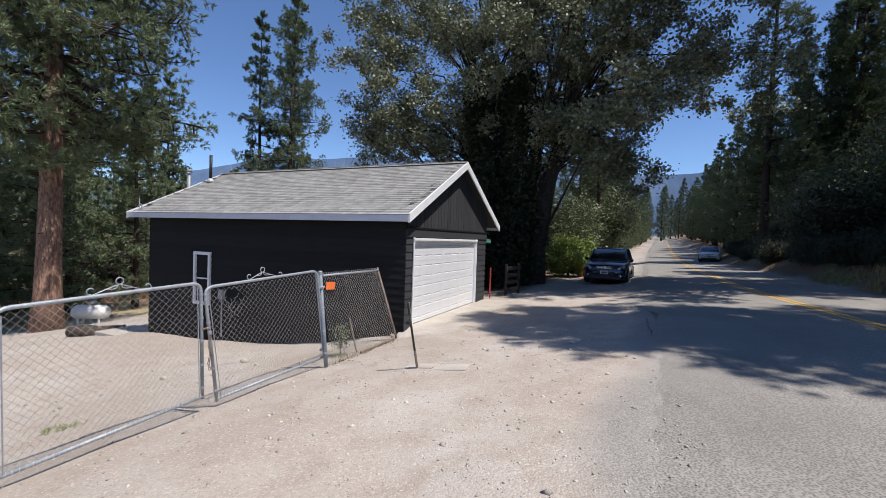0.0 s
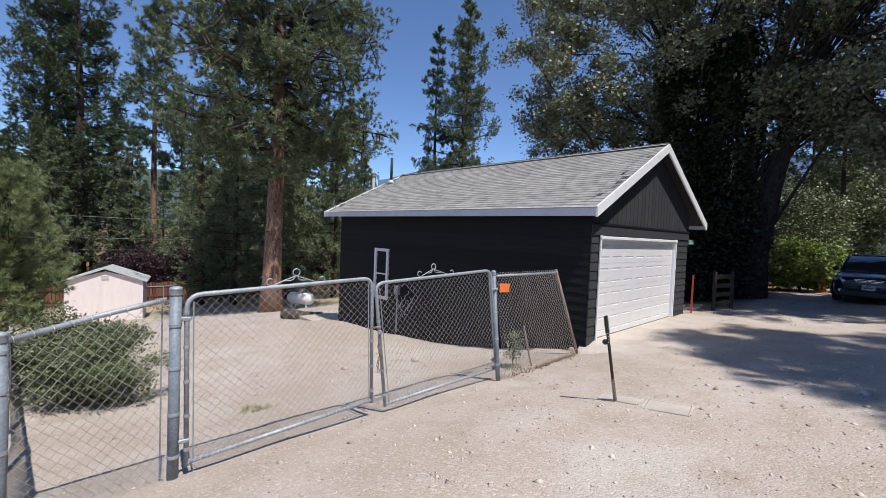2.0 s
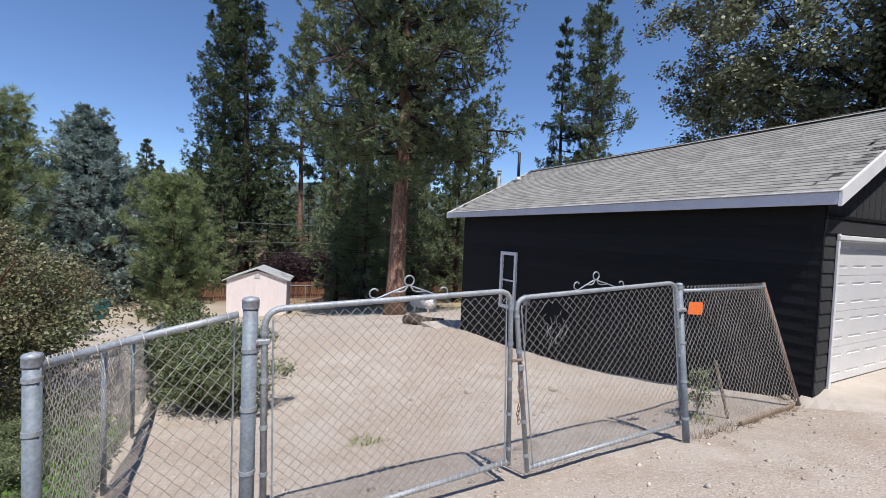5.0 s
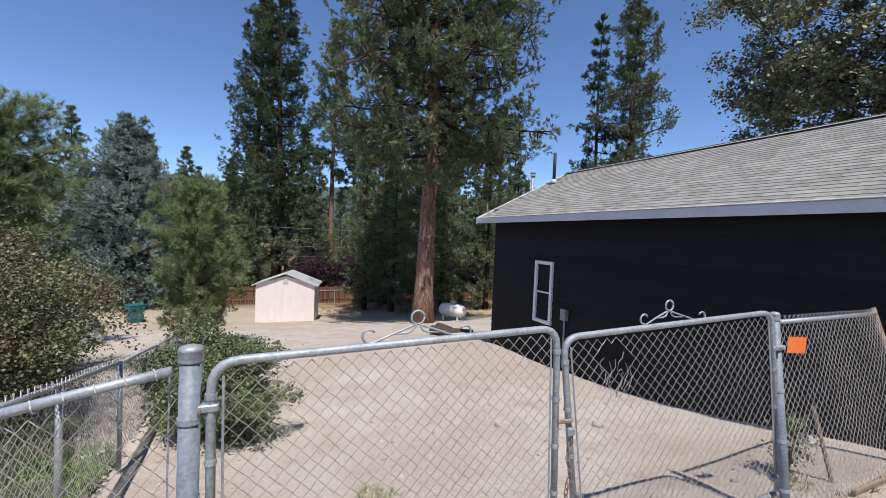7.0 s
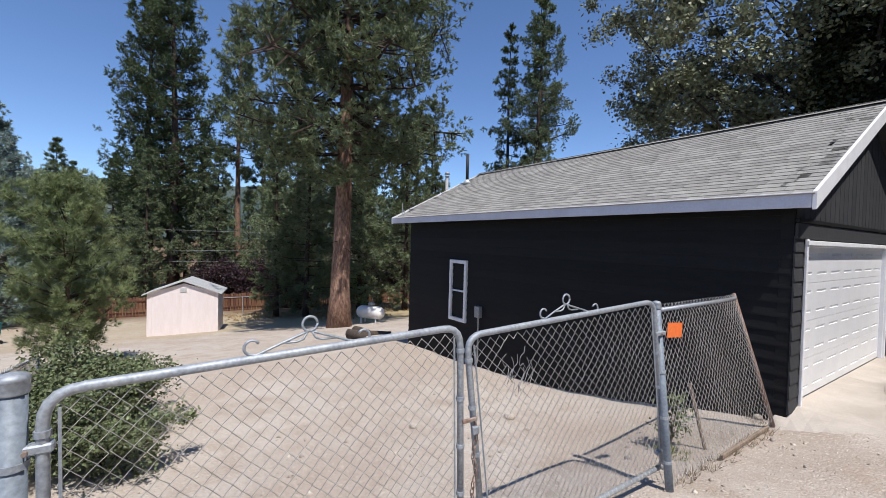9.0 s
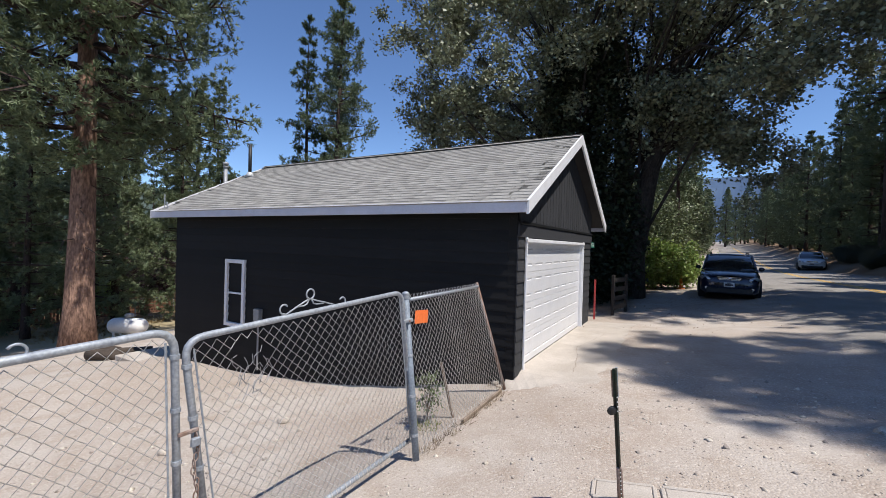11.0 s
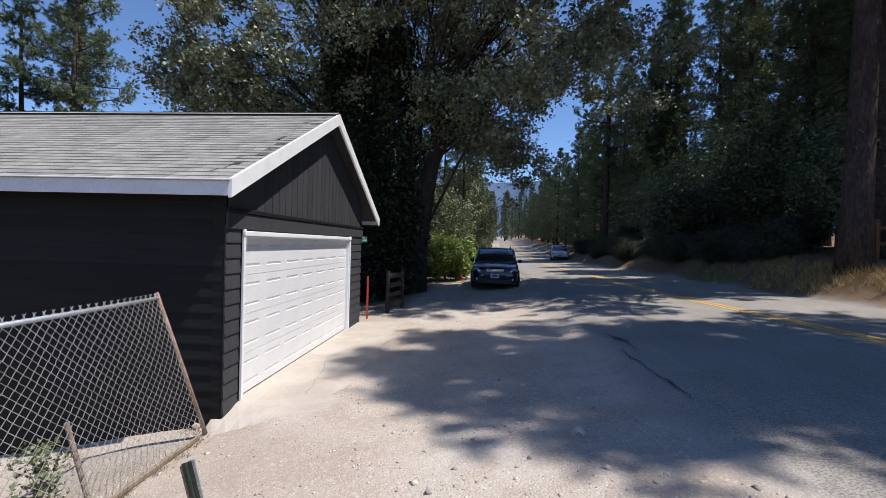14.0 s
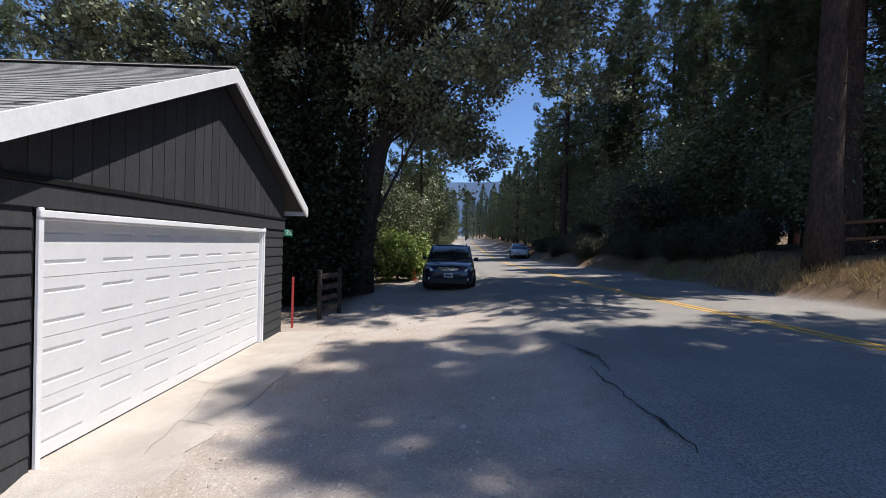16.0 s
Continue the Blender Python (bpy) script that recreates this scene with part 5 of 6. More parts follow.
# shrubs
rp0 = random.Random(19)
roadside = broadleaf("leafy_bush", "bright yellow-green leafy bush beside the road", "bush", 2.6, (0, 0, 1.25), (1.75, 1.3, 1.2), 210, 60, 0.16, 61, BUSH_LEAF, OAK_BARK, stem_r=0.05, sig=0.24, shell=0.3, low=0.1, limb_r=0.02)
plant_at(roadside, 4.35, 26.4, 0, 0.95)
gate_shrub = broadleaf("green_shrub", "rounded grey-green shrub inside the wire fence", "bush", 2.0, (0, 0, 0.72), (0.95, 0.85, 0.8), 200, 90, 0.052, 62, SHRUB_LEAF, OAK_BARK, stem_r=0.03, sig=0.11, shell=0.25, low=0.05, limb_r=0.012, boughs=34, bough=0.17)
plant_at(gate_shrub, -7.7, 4.52, 0, 0.8)
repeat(gate_shrub, -8.9, 4.5, 90, 0.95, "tall straggling shrub beside the downhill fence")
repeat(gate_shrub, -9.6, 4.6, 200, 0.85, "tall straggling shrub beside the downhill fence")
manz = broadleaf("red_stemmed_shrub", "tall sage-green shrub with smooth red stems", "bush", 3.4, (0, 0, 1.75), (2.1, 1.7, 1.35), 300, 150, 0.06, 63, MANZ_LEAF, RED_STEM, stems=((0, 0), (0.3, 0.2), (-0.3, 0.1), (0.1, -0.35)), stem_r=0.045, sig=0.24, shell=0.3, low=0.5, limb_r=0.022, boughs=60, bough=0.35)
plant_at(manz, -9.9, 1.7, 0, 0.86)
repeat(manz, -12.6, 1.1, 120, 0.95)
repeat(manz, -8.4, -0.3, 220, 0.9)
for k in range(9):
    q = k / 8
    x, y = -4.1 - 4.6 * q + rp0.uniform(-0.2, 0.2), 2.05 + 1.05 * q - rp0.uniform(0.0, 0.9)
    repeat(gate_shrub, x, y, rp0.uniform(0, 360), rp0.uniform(0.22, 0.42), "low grey-green weeds outside the wire fence")
plum = broadleaf("purple_shrub", "large dark purple-leaved plum shrub behind the fence", "bush", 4.5, (0, 0, 2.5), (3.6, 3.0, 2.2), 260, 60, 0.22, 64, PURPLE_LEAF, OAK_BARK, stem_r=0.12, sig=0.45, shell=0.3, low=0.3, limb_r=0.04)
plant_at(plum, -36.0, 35.3, 0, 1.0, z=-4.6)
repeat(plum, -40.5, 24.5, 100, 0.95, z=-4.8)
repeat(plum, -41.5, 19.5, 190, 0.8, z=-4.8)
green_far = broadleaf("green_shrub", "bright green round shrub behind the board fence", "bush", 2.6, (0, 0, 1.3), (1.5, 1.4, 1.2), 90, 40, 0.2, 65, BUSH_LEAF, OAK_BARK, stem_r=0.04, sig=0.28, shell=0.3, low=0.1, limb_r=0.02)
plant_at(green_far, -36.5, 30.7, 0, 1.0, z=-4.4)
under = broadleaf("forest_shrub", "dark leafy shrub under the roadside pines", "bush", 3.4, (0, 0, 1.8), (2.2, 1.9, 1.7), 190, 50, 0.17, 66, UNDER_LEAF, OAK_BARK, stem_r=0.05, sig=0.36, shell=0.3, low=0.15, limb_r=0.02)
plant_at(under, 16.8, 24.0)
sapling = broadleaf("young_oak", "young leafy roadside tree with pale green crown", "tree", 6.5, (0, 0, 3.7), (2.2, 2.0, 2.7), 260, 60, 0.17, 67, SHRUB_LEAF, OAK_BARK, stem_r=0.09, sig=0.42, shell=0.3, low=0.6, limb_r=0.03)
plant_at(sapling, 5.3, 31.5, 0, 0.8)

rp = random.Random(77)


def by_road(a, c):
    return a * ALONG[0] + c * ACROSS[0], a * ALONG[1] + c * ACROSS[1]


def shades_bush(x, y):
    """Whether a tall tree here would stand between the sun and the roadside bush."""
    dx, dy = x - 4.35, y - 26.4
    return 3 < 0.894 * dx - 0.447 * dy < 15 and abs(0.447 * dx + 0.894 * dy) < 3.2


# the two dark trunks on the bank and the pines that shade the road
road_pine = conifer("tall dark roadside pine with a broad shading crown", 28, 0.33, 8.0, 4.2, 78, 26, NEEDLE_SHADED, DARK_BARK, per=54, n=13, length=0.28, width=0.045, droop=-0.25, shape=0.5, curl=0.2, gap=0.45, dead=24, twig=0.75, clump=6, loose=0.65, whorl=1.3)
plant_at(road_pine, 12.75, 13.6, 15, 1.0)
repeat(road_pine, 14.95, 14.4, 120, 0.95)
shade_pine = conifer("tall roadside pine with an open layered crown", 28, 0.33, 8.0, 4.8, 68, 27, NEEDLE_SHADED, DARK_BARK, per=54, n=14, length=0.3, width=0.05, droop=-0.2, shape=0.5, curl=0.15, gap=0.5, dead=16, twig=0.7, clump=7, loose=0.7, whorl=1.7)
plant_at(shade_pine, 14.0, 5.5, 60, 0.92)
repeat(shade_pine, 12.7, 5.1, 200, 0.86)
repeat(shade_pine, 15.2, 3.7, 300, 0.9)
# unseen pines farther east, added to shade the bank
for x, y, t_, s_ in ((22.5, 11.5, 100, 0.9), (24.5, 9.0, 250, 0.9)):
    repeat(road_pine, x, y, t_, s_)
# unseen rows out of view, added to block sky light on road and garage
for x, y in ((22.5, -11), (23, -5), (22.8, 0.5), (26, 5.5), (27.5, -10.5), (30, 0), (23, -17), (34, 10), (25, -8), (27, -2), (24.5, 3), (28, 8), (26, 13), (31, 4), (32, -6), (30, 14), (24, -14), (29, -16)):
    repeat(rp.choice((road_pine, pine_b)), x, y, rp.uniform(0, 360), rp.uniform(0.8, 1.0))
lit = repeat(pine_a, 22.8, 41.5, 40, 0.80, "tall pale sunlit pine beside the road")
for k in range(62):
    a = 20.5 + k * 1.28 + rp.uniform(-0.8, 0.8)
    depth = rp.choice((5, 8.5, 11, 13, 16, 20)) + rp.uniform(0, 1.6)
    x, y = by_road(a, float(far_edge_at(a)) + 2.2 + depth)
    if (Vector((x, y)) - Vector((22.8, 41.5))).length < 2.5 or shades_bush(x, y):
        continue
    src = rp.choice((pine_c, road_pine, pine_c, road_pine, pine_b)) if a < 50 else rp.choice((pine_d, pine_d, pine_c))
    sc = rp.uniform(0.72, 1.0) * (0.8 if src is pine_b else 1)
    repeat(src, x, y, rp.uniform(0, 360), sc)
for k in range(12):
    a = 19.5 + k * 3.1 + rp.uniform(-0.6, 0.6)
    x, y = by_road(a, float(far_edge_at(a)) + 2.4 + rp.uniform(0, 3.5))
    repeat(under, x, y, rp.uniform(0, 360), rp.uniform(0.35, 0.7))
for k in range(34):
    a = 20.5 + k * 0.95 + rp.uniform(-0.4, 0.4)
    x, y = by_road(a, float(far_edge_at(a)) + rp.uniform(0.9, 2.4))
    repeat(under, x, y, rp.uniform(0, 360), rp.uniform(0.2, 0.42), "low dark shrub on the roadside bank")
for k in range(12):
    a = 20 + k * 1.7
    x, y = by_road(a, float(far_edge_at(a)) + 3.5 + rp.uniform(0, 5))
    repeat(sapling, x, y, rp.uniform(0, 360), rp.uniform(0.7, 1.1), "dim leafy sapling under the roadside pines")
# left of the road, past the bush
for k in range(30):
    a = 36 + k * 2.9 + rp.uniform(-1.2, 1.2)
    x, y = by_road(a, float(paved_at(a)) - 3.2 - rp.choice((0, 2.5, 6, 10)) - rp.uniform(0, 2))
    src = rp.choice((pine_d, sapling, pine_d, pine_c))
    repeat(src, x, y, rp.uniform(0, 360), rp.uniform(0.55, 0.85) if src is not sapling else rp.uniform(1.0, 1.5))
for x, y, s_ in ((-3, 27, 0.9), (-7, 30, 1.0), (0.5, 31, 1.0), (-12, 34, 1.1), (1.6, 25.5, 0.9), (-2.6, 23.4, 0.75)):
    repeat(sapling, x, y, rp.uniform(0, 360), s_, "leafy young tree behind the oaks")
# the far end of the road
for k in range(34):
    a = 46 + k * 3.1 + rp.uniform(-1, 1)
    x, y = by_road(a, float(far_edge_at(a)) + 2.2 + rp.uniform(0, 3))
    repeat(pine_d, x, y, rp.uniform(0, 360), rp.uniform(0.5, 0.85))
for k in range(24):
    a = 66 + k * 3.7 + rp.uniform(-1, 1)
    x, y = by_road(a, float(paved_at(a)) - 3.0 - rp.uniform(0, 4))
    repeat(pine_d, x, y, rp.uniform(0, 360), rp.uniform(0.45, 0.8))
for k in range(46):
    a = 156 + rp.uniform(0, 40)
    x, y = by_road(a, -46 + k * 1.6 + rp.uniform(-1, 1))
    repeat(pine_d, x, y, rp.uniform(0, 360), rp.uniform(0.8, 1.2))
# woods behind the yard
for k in range(54):
    u_ = k / 53
    ang = radians(100 + 88 * u_)
    dist = 50 + rp.choice((0, 5, 12, 20, 30)) + rp.uniform(0, 5)
    x, y = -2 + dist * math.cos(ang), 3 + dist * math.sin(ang)
    if u_ < 0.30 and dist < 66:
        dist += 25
        x, y = -2 + dist * math.cos(ang), 3 + dist * math.sin(ang)
    src = rp.choice((pine_d, pine_d, pine_c, pine_d, red_pine if u_ < 0.75 else pine_d))
    big_k = rp.uniform(0.55, 0.8) if u_ < 0.3 or u_ > 0.78 else rp.uniform(0.7, 1.0)
    repeat(src, x, y, rp.uniform(0, 360), big_k * (0.8 if src is not pine_d else 0.95))
for k in range(26):
    ang = radians(118 + 56 * k / 25 + rp.uniform(-1, 1))
    dist = rp.uniform(45, 54)
    x, y = -2 + dist * math.cos(ang), 3 + dist * math.sin(ang)
    if y > 44 or (Vector((x, y)) - Vector((-51.5, 18.6))).length < 3:
        continue
    repeat(rp.choice((pine_d, sapling, pine_d)), x, y, rp.uniform(0, 360), rp.uniform(0.4, 0.75) + (0.5 if rp.random() < 0.2 else 0))
for x, y, s_, src in ((-26, 21.5, 0.85, pine_d), (-28, 24.5, 0.9, pine_d), (-29.5, 18.3, 0.7, pine_d), (-25, 26.5, 0.8, pine_d), (-33, 22, 1.0, pine_d), (-27.5, 19.4, 0.75, pine_d), (-31, 27.5, 0.95, pine_c), (-44.5, 26.0, 0.9, pine_d), (-46, 30.5, 1.0, pine_d), (-41.5, 33.5, 0.9, pine_d), (-43, 14.0, 0.7, pine_d), (-46.5, 21, 0.8, pine_d), (-61.3, 0.0, 1.0, pine_d), (-66, 6, 0.8, pine_d), (-34, 40, 0.8, pine_d), (-38, 44, 0.9, pine_c), (-28, 58, 0.75, pine_d), (-20, 60, 0.7, pine_d)):
    repeat(src, x, y, rp.uniform(0, 360), s_)

# grass, groundcover and leaf litter
def blades(name, spots, per, tall, wide, lean_, material, seed, label, category):
    rs = np.random.RandomState(seed)
    P = []
    for x, y, r in spots:
        n_ = int(per * r * r)
        a = rs.uniform(0, 6.283, n_)
        d = r * np.sqrt(rs.uniform(0, 1, n_))
        P.append(np.stack([x + d * np.cos(a), y + d * np.sin(a)], 1))
    P = np.concatenate(P)
    base = np.concatenate([P, height(P[:, 0], P[:, 1])[:, None] - 0.01], 1)
    ax = np.tile(np.array((0.0, 0.0, 1.0)), (len(P), 1))
    v, f = tufts(base, ax, 6, tall, wide, lean_, rs)
    ob = new(name, array_mesh(name, v, f, material))
    return tagged(ob, label, category, kind="stuff")


bank = []
for k in range(18):
    a = 12 + k * 0.6
    x, y = by_road(a, float(far_edge_at(a)) + rp.uniform(0.5, 1.9))
    bank.append((x, y, rp.uniform(0.2, 0.45)))
for k in range(26):
    a = 15 + k * 0.22
    x, y = by_road(a, float(far_edge_at(a)) + rp.uniform(0.5, 1.7))
    bank.append((x, y, 0.45))
blades("dry_grass", bank, 130, 0.24, 0.012, 0.45, DRY_GRASS, 5, "tufts of dry golden grass on the bank", "grass")
blades("green_grass", [(by_road(a, float(far_edge_at(a)) + 0.5)[0], by_road(a, float(far_edge_at(a)) + 0.5)[1], 0.4) for a in (20.5, 21.2, 22, 23)], 120, 0.25, 0.012, 0.45, GREEN_GRASS, 6, "green grass tufts at the road edge", "grass")
blades("yard_weeds", [(-4.9, 5.2, 0.16), (-4.75, 5.35, 0.10), (-2.35, 8.35, 0.14), (-2.5, 8.5, 0.12)], 900, 0.07, 0.008, 0.9, GREEN_GRASS, 7, "sparse green weeds growing in the gravel", "weeds")
blades("yard_straw", [(-30, 24, 4), (-27, 28, 4), (-25, 21, 3), (-31, 17, 3)], 22, 0.16, 0.03, 0.6, DRY_GRASS, 8, "thin dry grass at the back of the yard", "grass")
BROWN_GRASS = shade("brown_weed_stalks", (0.22, 0.16, 0.10), (0.13, 0.10, 0.06), rough=0.85, scale=2, fine=9, bump=0, grain=0.2, island=0.4)
blades("fence_line_weeds", [(-2.2 + 0.62 * q, 7.55 + 2.1 * q, 0.10) for q in (0.05, 0.15, 0.28, 0.4, 0.55, 0.7, 0.82, 0.95)] + [(-1.75, 9.9, 0.15)], 900, 0.09, 0.005, 0.9, BROWN_GRASS, 17, "brown dry weeds along the foot of the fence", "weeds")
rs = np.random.RandomState(14)
n_ = 1200
lx = rs.uniform(-0.3, 5.5, n_)
ly = 13.6 + rs.beta(2.0, 1.4, n_) * 8
ok_ = (lx - (-1.46)) * -0.9645 + (ly - 9.86) * 0.2639 < -0.05
lx, ly = lx[ok_], ly[ok_]
v, f = leaves(np.stack([lx, ly, height(lx, ly) + 0.012], 1), 0.032, rs, droop=0.0, level=2.5)
LITTER = shade("dry_leaf_litter", (0.20, 0.13, 0.075), (0.12, 0.08, 0.05), rough=0.9, scale=3, fine=20, bump=0, island=0.5)
tagged(new("leaf_litter", array_mesh("leaf_litter", v, f, LITTER)), "dry brown fallen leaves on the shaded gravel", "leaf litter", kind="stuff")
rs = np.random.RandomState(9)
n_ = 5200
px = rs.uniform(-7.8, -4.15, n_)
py = 2.55 - (px + 3.85) * 0.235 - 0.12 - np.abs(rs.normal(size=n_)) * 0.55
pz = height(px, py) + rs.uniform(0.0, 0.22, n_)
v, f = leaves(np.stack([px, py, pz], 1), 0.055, rs, droop=0.0)
tagged(new("groundcover", array_mesh("groundcover", v, f, COVER_LEAF)), "lime-green leafy groundcover outside the fence", "groundcover", kind="stuff")
weed = broadleaf("weed", "spindly green weed behind the wire panel", "weed", 0.6, (0, 0, 0.36), (0.16, 0.16, 0.24), 26, 14, 0.05, 71, SHRUB_LEAF, OLD_WOOD, stem_r=0.008, sig=0.05, low=0.05, limb_r=0.004)
plant_at(weed, -2.45, 8.62)

# ---------------------------------------------------------------- vehicles
def car(name, label, paint, m, long_=4.75, wide=1.82, tall=1.60):
    """An estate car, nose towards local -y, standing on z = 0."""
    ob = thing(name, label, "car", m)
    hw = wide / 2
    # y, half width, sill, belt
    st = [(-2.32, 0.62, 0.42, 0.70), (-2.26, 0.76, 0.30, 0.80), (-2.05, 0.87, 0.24, 0.90), (-1.6, 0.905, 0.24, 0.97), (-0.95, 0.91, 0.24, 1.03),
          (0.0, 0.91, 0.24, 1.05), (1.2, 0.91, 0.24, 1.07), (1.9, 0.89, 0.26, 1.08), (2.25, 0.82, 0.32, 1.06), (2.40, 0.70, 0.45, 0.98)]
    rings = []
    for y, w, lo, hi in st:
        w, y = w * hw / 0.91, y * long_ / 4.75
        mid = (lo + hi) / 2
        half = [(0.0, lo), (w * 0.85, lo), (w * 0.97, lo + 0.08), (w, mid), (w * 0.985, hi - 0.12), (w * 0.93, hi - 0.03), (w * 0.80, hi), (0.0, hi + 0.025)]
        ring = [(x, y, z) for x, z in half] + [(-x, y, z) for x, z in half[-2:0:-1]]
        rings.append(ring)
    g = Geo().loft(rings)
    g.smooth = True
    part("body", g, paint, ob)
    # glasshouse
    gh = [(-1.15, 0.80, 1.02, 1.03), (-0.35, 0.70, 1.02, tall - 0.05), (0.1, 0.68, 1.02, tall - 0.01), (1.2, 0.67, 1.02, tall - 0.01), (1.9, 0.66, 1.02, tall - 0.06), (2.28, 0.72, 1.02, 1.06)]
    rings = []
    for y, w, lo, hi in gh:
        rings.append([(-0.83, y, lo), (-0.82, y, lo + 0.02), (-w, y, hi - 0.05 * (hi - lo)), (-w * 0.9, y, hi), (0, y, hi + 0.02), (w * 0.9, y, hi), (w, y, hi - 0.05 * (hi - lo)), (0.82, y, lo + 0.02), (0.83, y, lo)])
    part("window_glass", round_mesh(Geo().loft(rings)), CAR_GLASS, ob, "dark tinted glass")
    rings = []
    for y, w, lo, hi in gh[1:5]:
        rings.append([(-w - 0.004, y, hi - 0.06), (-w * 0.9, y, hi + 0.006), (0, y, hi + 0.028), (w * 0.9, y, hi + 0.006), (w + 0.004, y, hi - 0.06), (0, y, hi - 0.03)])
    part("roof", round_mesh(Geo().loft(rings)), paint, ob)
    for s in (-1, 1):
        for y0, z0, w0, y1, z1, w1 in ((-1.12, 1.03, 0.82, -0.36, tall - 0.06, 0.705), (0.45, 1.04, 0.835, 0.42, tall - 0.03, 0.69), (1.35, 1.04, 0.835, 1.25, tall - 0.03, 0.685), (2.2, 1.06, 0.80, 1.88, tall - 0.08, 0.675)):
            part("pillar", Geo().tube([(s * w0, y0, z0), (s * (w0 + w1) / 2 * 1.005, (y0 + y1) / 2, (z0 + z1) / 2), (s * w1, y1, z1)], 0.032, 6), paint, ob)
        part("roof_rail", Geo().tube(rounded([(s * 0.60, -0.1, tall - 0.01), (s * 0.60, 0.0, tall + 0.055), (s * 0.60, 1.5, tall + 0.055), (s * 0.60, 1.65, tall - 0.01)], 0.05), 0.018, 8), BLACK_TRIM, ob)
        mi = part("mirror", round_mesh(Geo().loft([[(s * (0.90 + dx), -0.72 + dy, 1.08 + 0.075 * math.sin(t)) for dx, dy, t in [(0.09 * math.cos(t) * 1.0 + 0.08, yy, t) for t in np.linspace(0, 6.283, 10, endpoint=False)]] for yy in (-0.05, 0.0, 0.05)])), paint, ob)
        part("headlight", round_mesh(Geo().loft([[(s * (0.70 + 0.16 * math.cos(t)), y + 0.22 * (math.cos(t) + 1) * 0.5, 0.75 + 0.085 * math.sin(t) + 0.03 * math.cos(t)) for t in np.linspace(0, 6.283, 14, endpoint=False)] for y in (-2.36, -2.15)])), LAMP_GLASS, ob, "clear headlight")
        part("fog_lamp", Geo().disc((s * 0.66, -2.29, 0.42), (0, 1, 0), 0.05, 0.04, 12), LAMP_GLASS, ob)
        part("tail_light", Geo().box((s * 0.74, 2.28, 0.90), (0.16, 0.10, 0.24), bev=0.03), RED_PAINT, ob)
        for y in (-1.45, 1.35):
            wh = part("wheel", round_mesh(Geo().tube([(s * 0.70, y, 0.34), (s * 0.73, y, 0.34), (s * 0.90, y, 0.34), (s * 0.925, y, 0.34)], [0.30, 0.34, 0.34, 0.30], 22)), RUBBER, ob, "black tyre")
            g = Geo().disc((s * 0.915, y, 0.34), (1, 0, 0), 0.225, 0.03, 20)
            for q in range(5):
                a = q * 2 * math.pi / 5
                g.tube([(s * 0.935, y, 0.34), (s * 0.935, y + 0.2 * math.cos(a), 0.34 + 0.2 * math.sin(a))], [0.04, 0.03], 6)
            part("rim", g, ALLOY, wh)
            part("wheel_arch", Geo().tube([(s * 0.915, y + 0.39 * math.cos(a), 0.34 + 0.39 * math.sin(a)) for a in np.linspace(-0.2, 3.34, 14)], 0.03, 6), BLACK_TRIM, ob)
        part("sill", Geo().box((s * 0.89, 0, 0.27), (0.06, 2.3, 0.12), bev=0.02), BLACK_TRIM, ob)
    part("bumper", Geo().box((0, -2.25, 0.36), (1.36, 0.14, 0.22), bev=0.05).box((0, -2.29, 0.56), (0.9, 0.06, 0.10), bev=0.02), BLACK_TRIM, ob, "dark lower bumper")
    gr = part("grille", Geo().box((0, -2.285, 0.745), (0.72, 0.06, 0.15), bev=0.03), BLACK_TRIM, ob)
    part("grille_bar", Geo().box((0, -2.32, 0.76), (0.66, 0.015, 0.022)).box((0, -2.32, 0.72), (0.6, 0.012, 0.012)).box((0, -2.32, 0.805), (0.7, 0.014, 0.014)), CHROME, gr)
    part("badge", round_mesh(Geo().disc((0, -2.33, 0.762), (0, 1, 0), 0.045, 0.012, 14)), CHROME, gr)
    pl = part("number_plate", Geo().box((0, -2.335, 0.555), (0.31, 0.012, 0.155), bev=0.004), PLATE, ob, "white number plate")
    part("plate_writing", Geo().box((0, -2.343, 0.55), (0.23, 0.003, 0.06), bev=0.001).box((0, -2.343, 0.605), (0.12, 0.003, 0.018), bev=0.001), BLUE_CAR, pl)
    part("underbody", Geo().box((0, 0, 0.26), (1.5, 4.0, 0.12), bev=0.03), BLACK_TRIM, ob)
    wi = Geo().tube([(-0.5, -1.13, 1.045), (0.1, -1.02, 1.12)], 0.01, 5).tube([(0.1, -1.14, 1.05), (0.6, -1.0, 1.11)], 0.01, 5)
    part("wiper", wi, BLACK_TRIM, ob)
    return ob


cx, cy = 5.72, 22.15
car("parked_car", "dark blue estate car parked on the shaded shoulder", BLUE_CAR, pose(cx, cy, ground_z(cx, cy), 0, 0, -19))
car("parked_car", "white car parked far up the road beside the trees", WHITE_CAR, pose(21.2, 47.6, ground_z(21.2, 47.6), 0, 0, -24))
car("parked_car", "white car parked on the neighbouring drive below the shrubs", WHITE_CAR, pose(-17.6, 1.6, -2.95, 0, 0, 70))

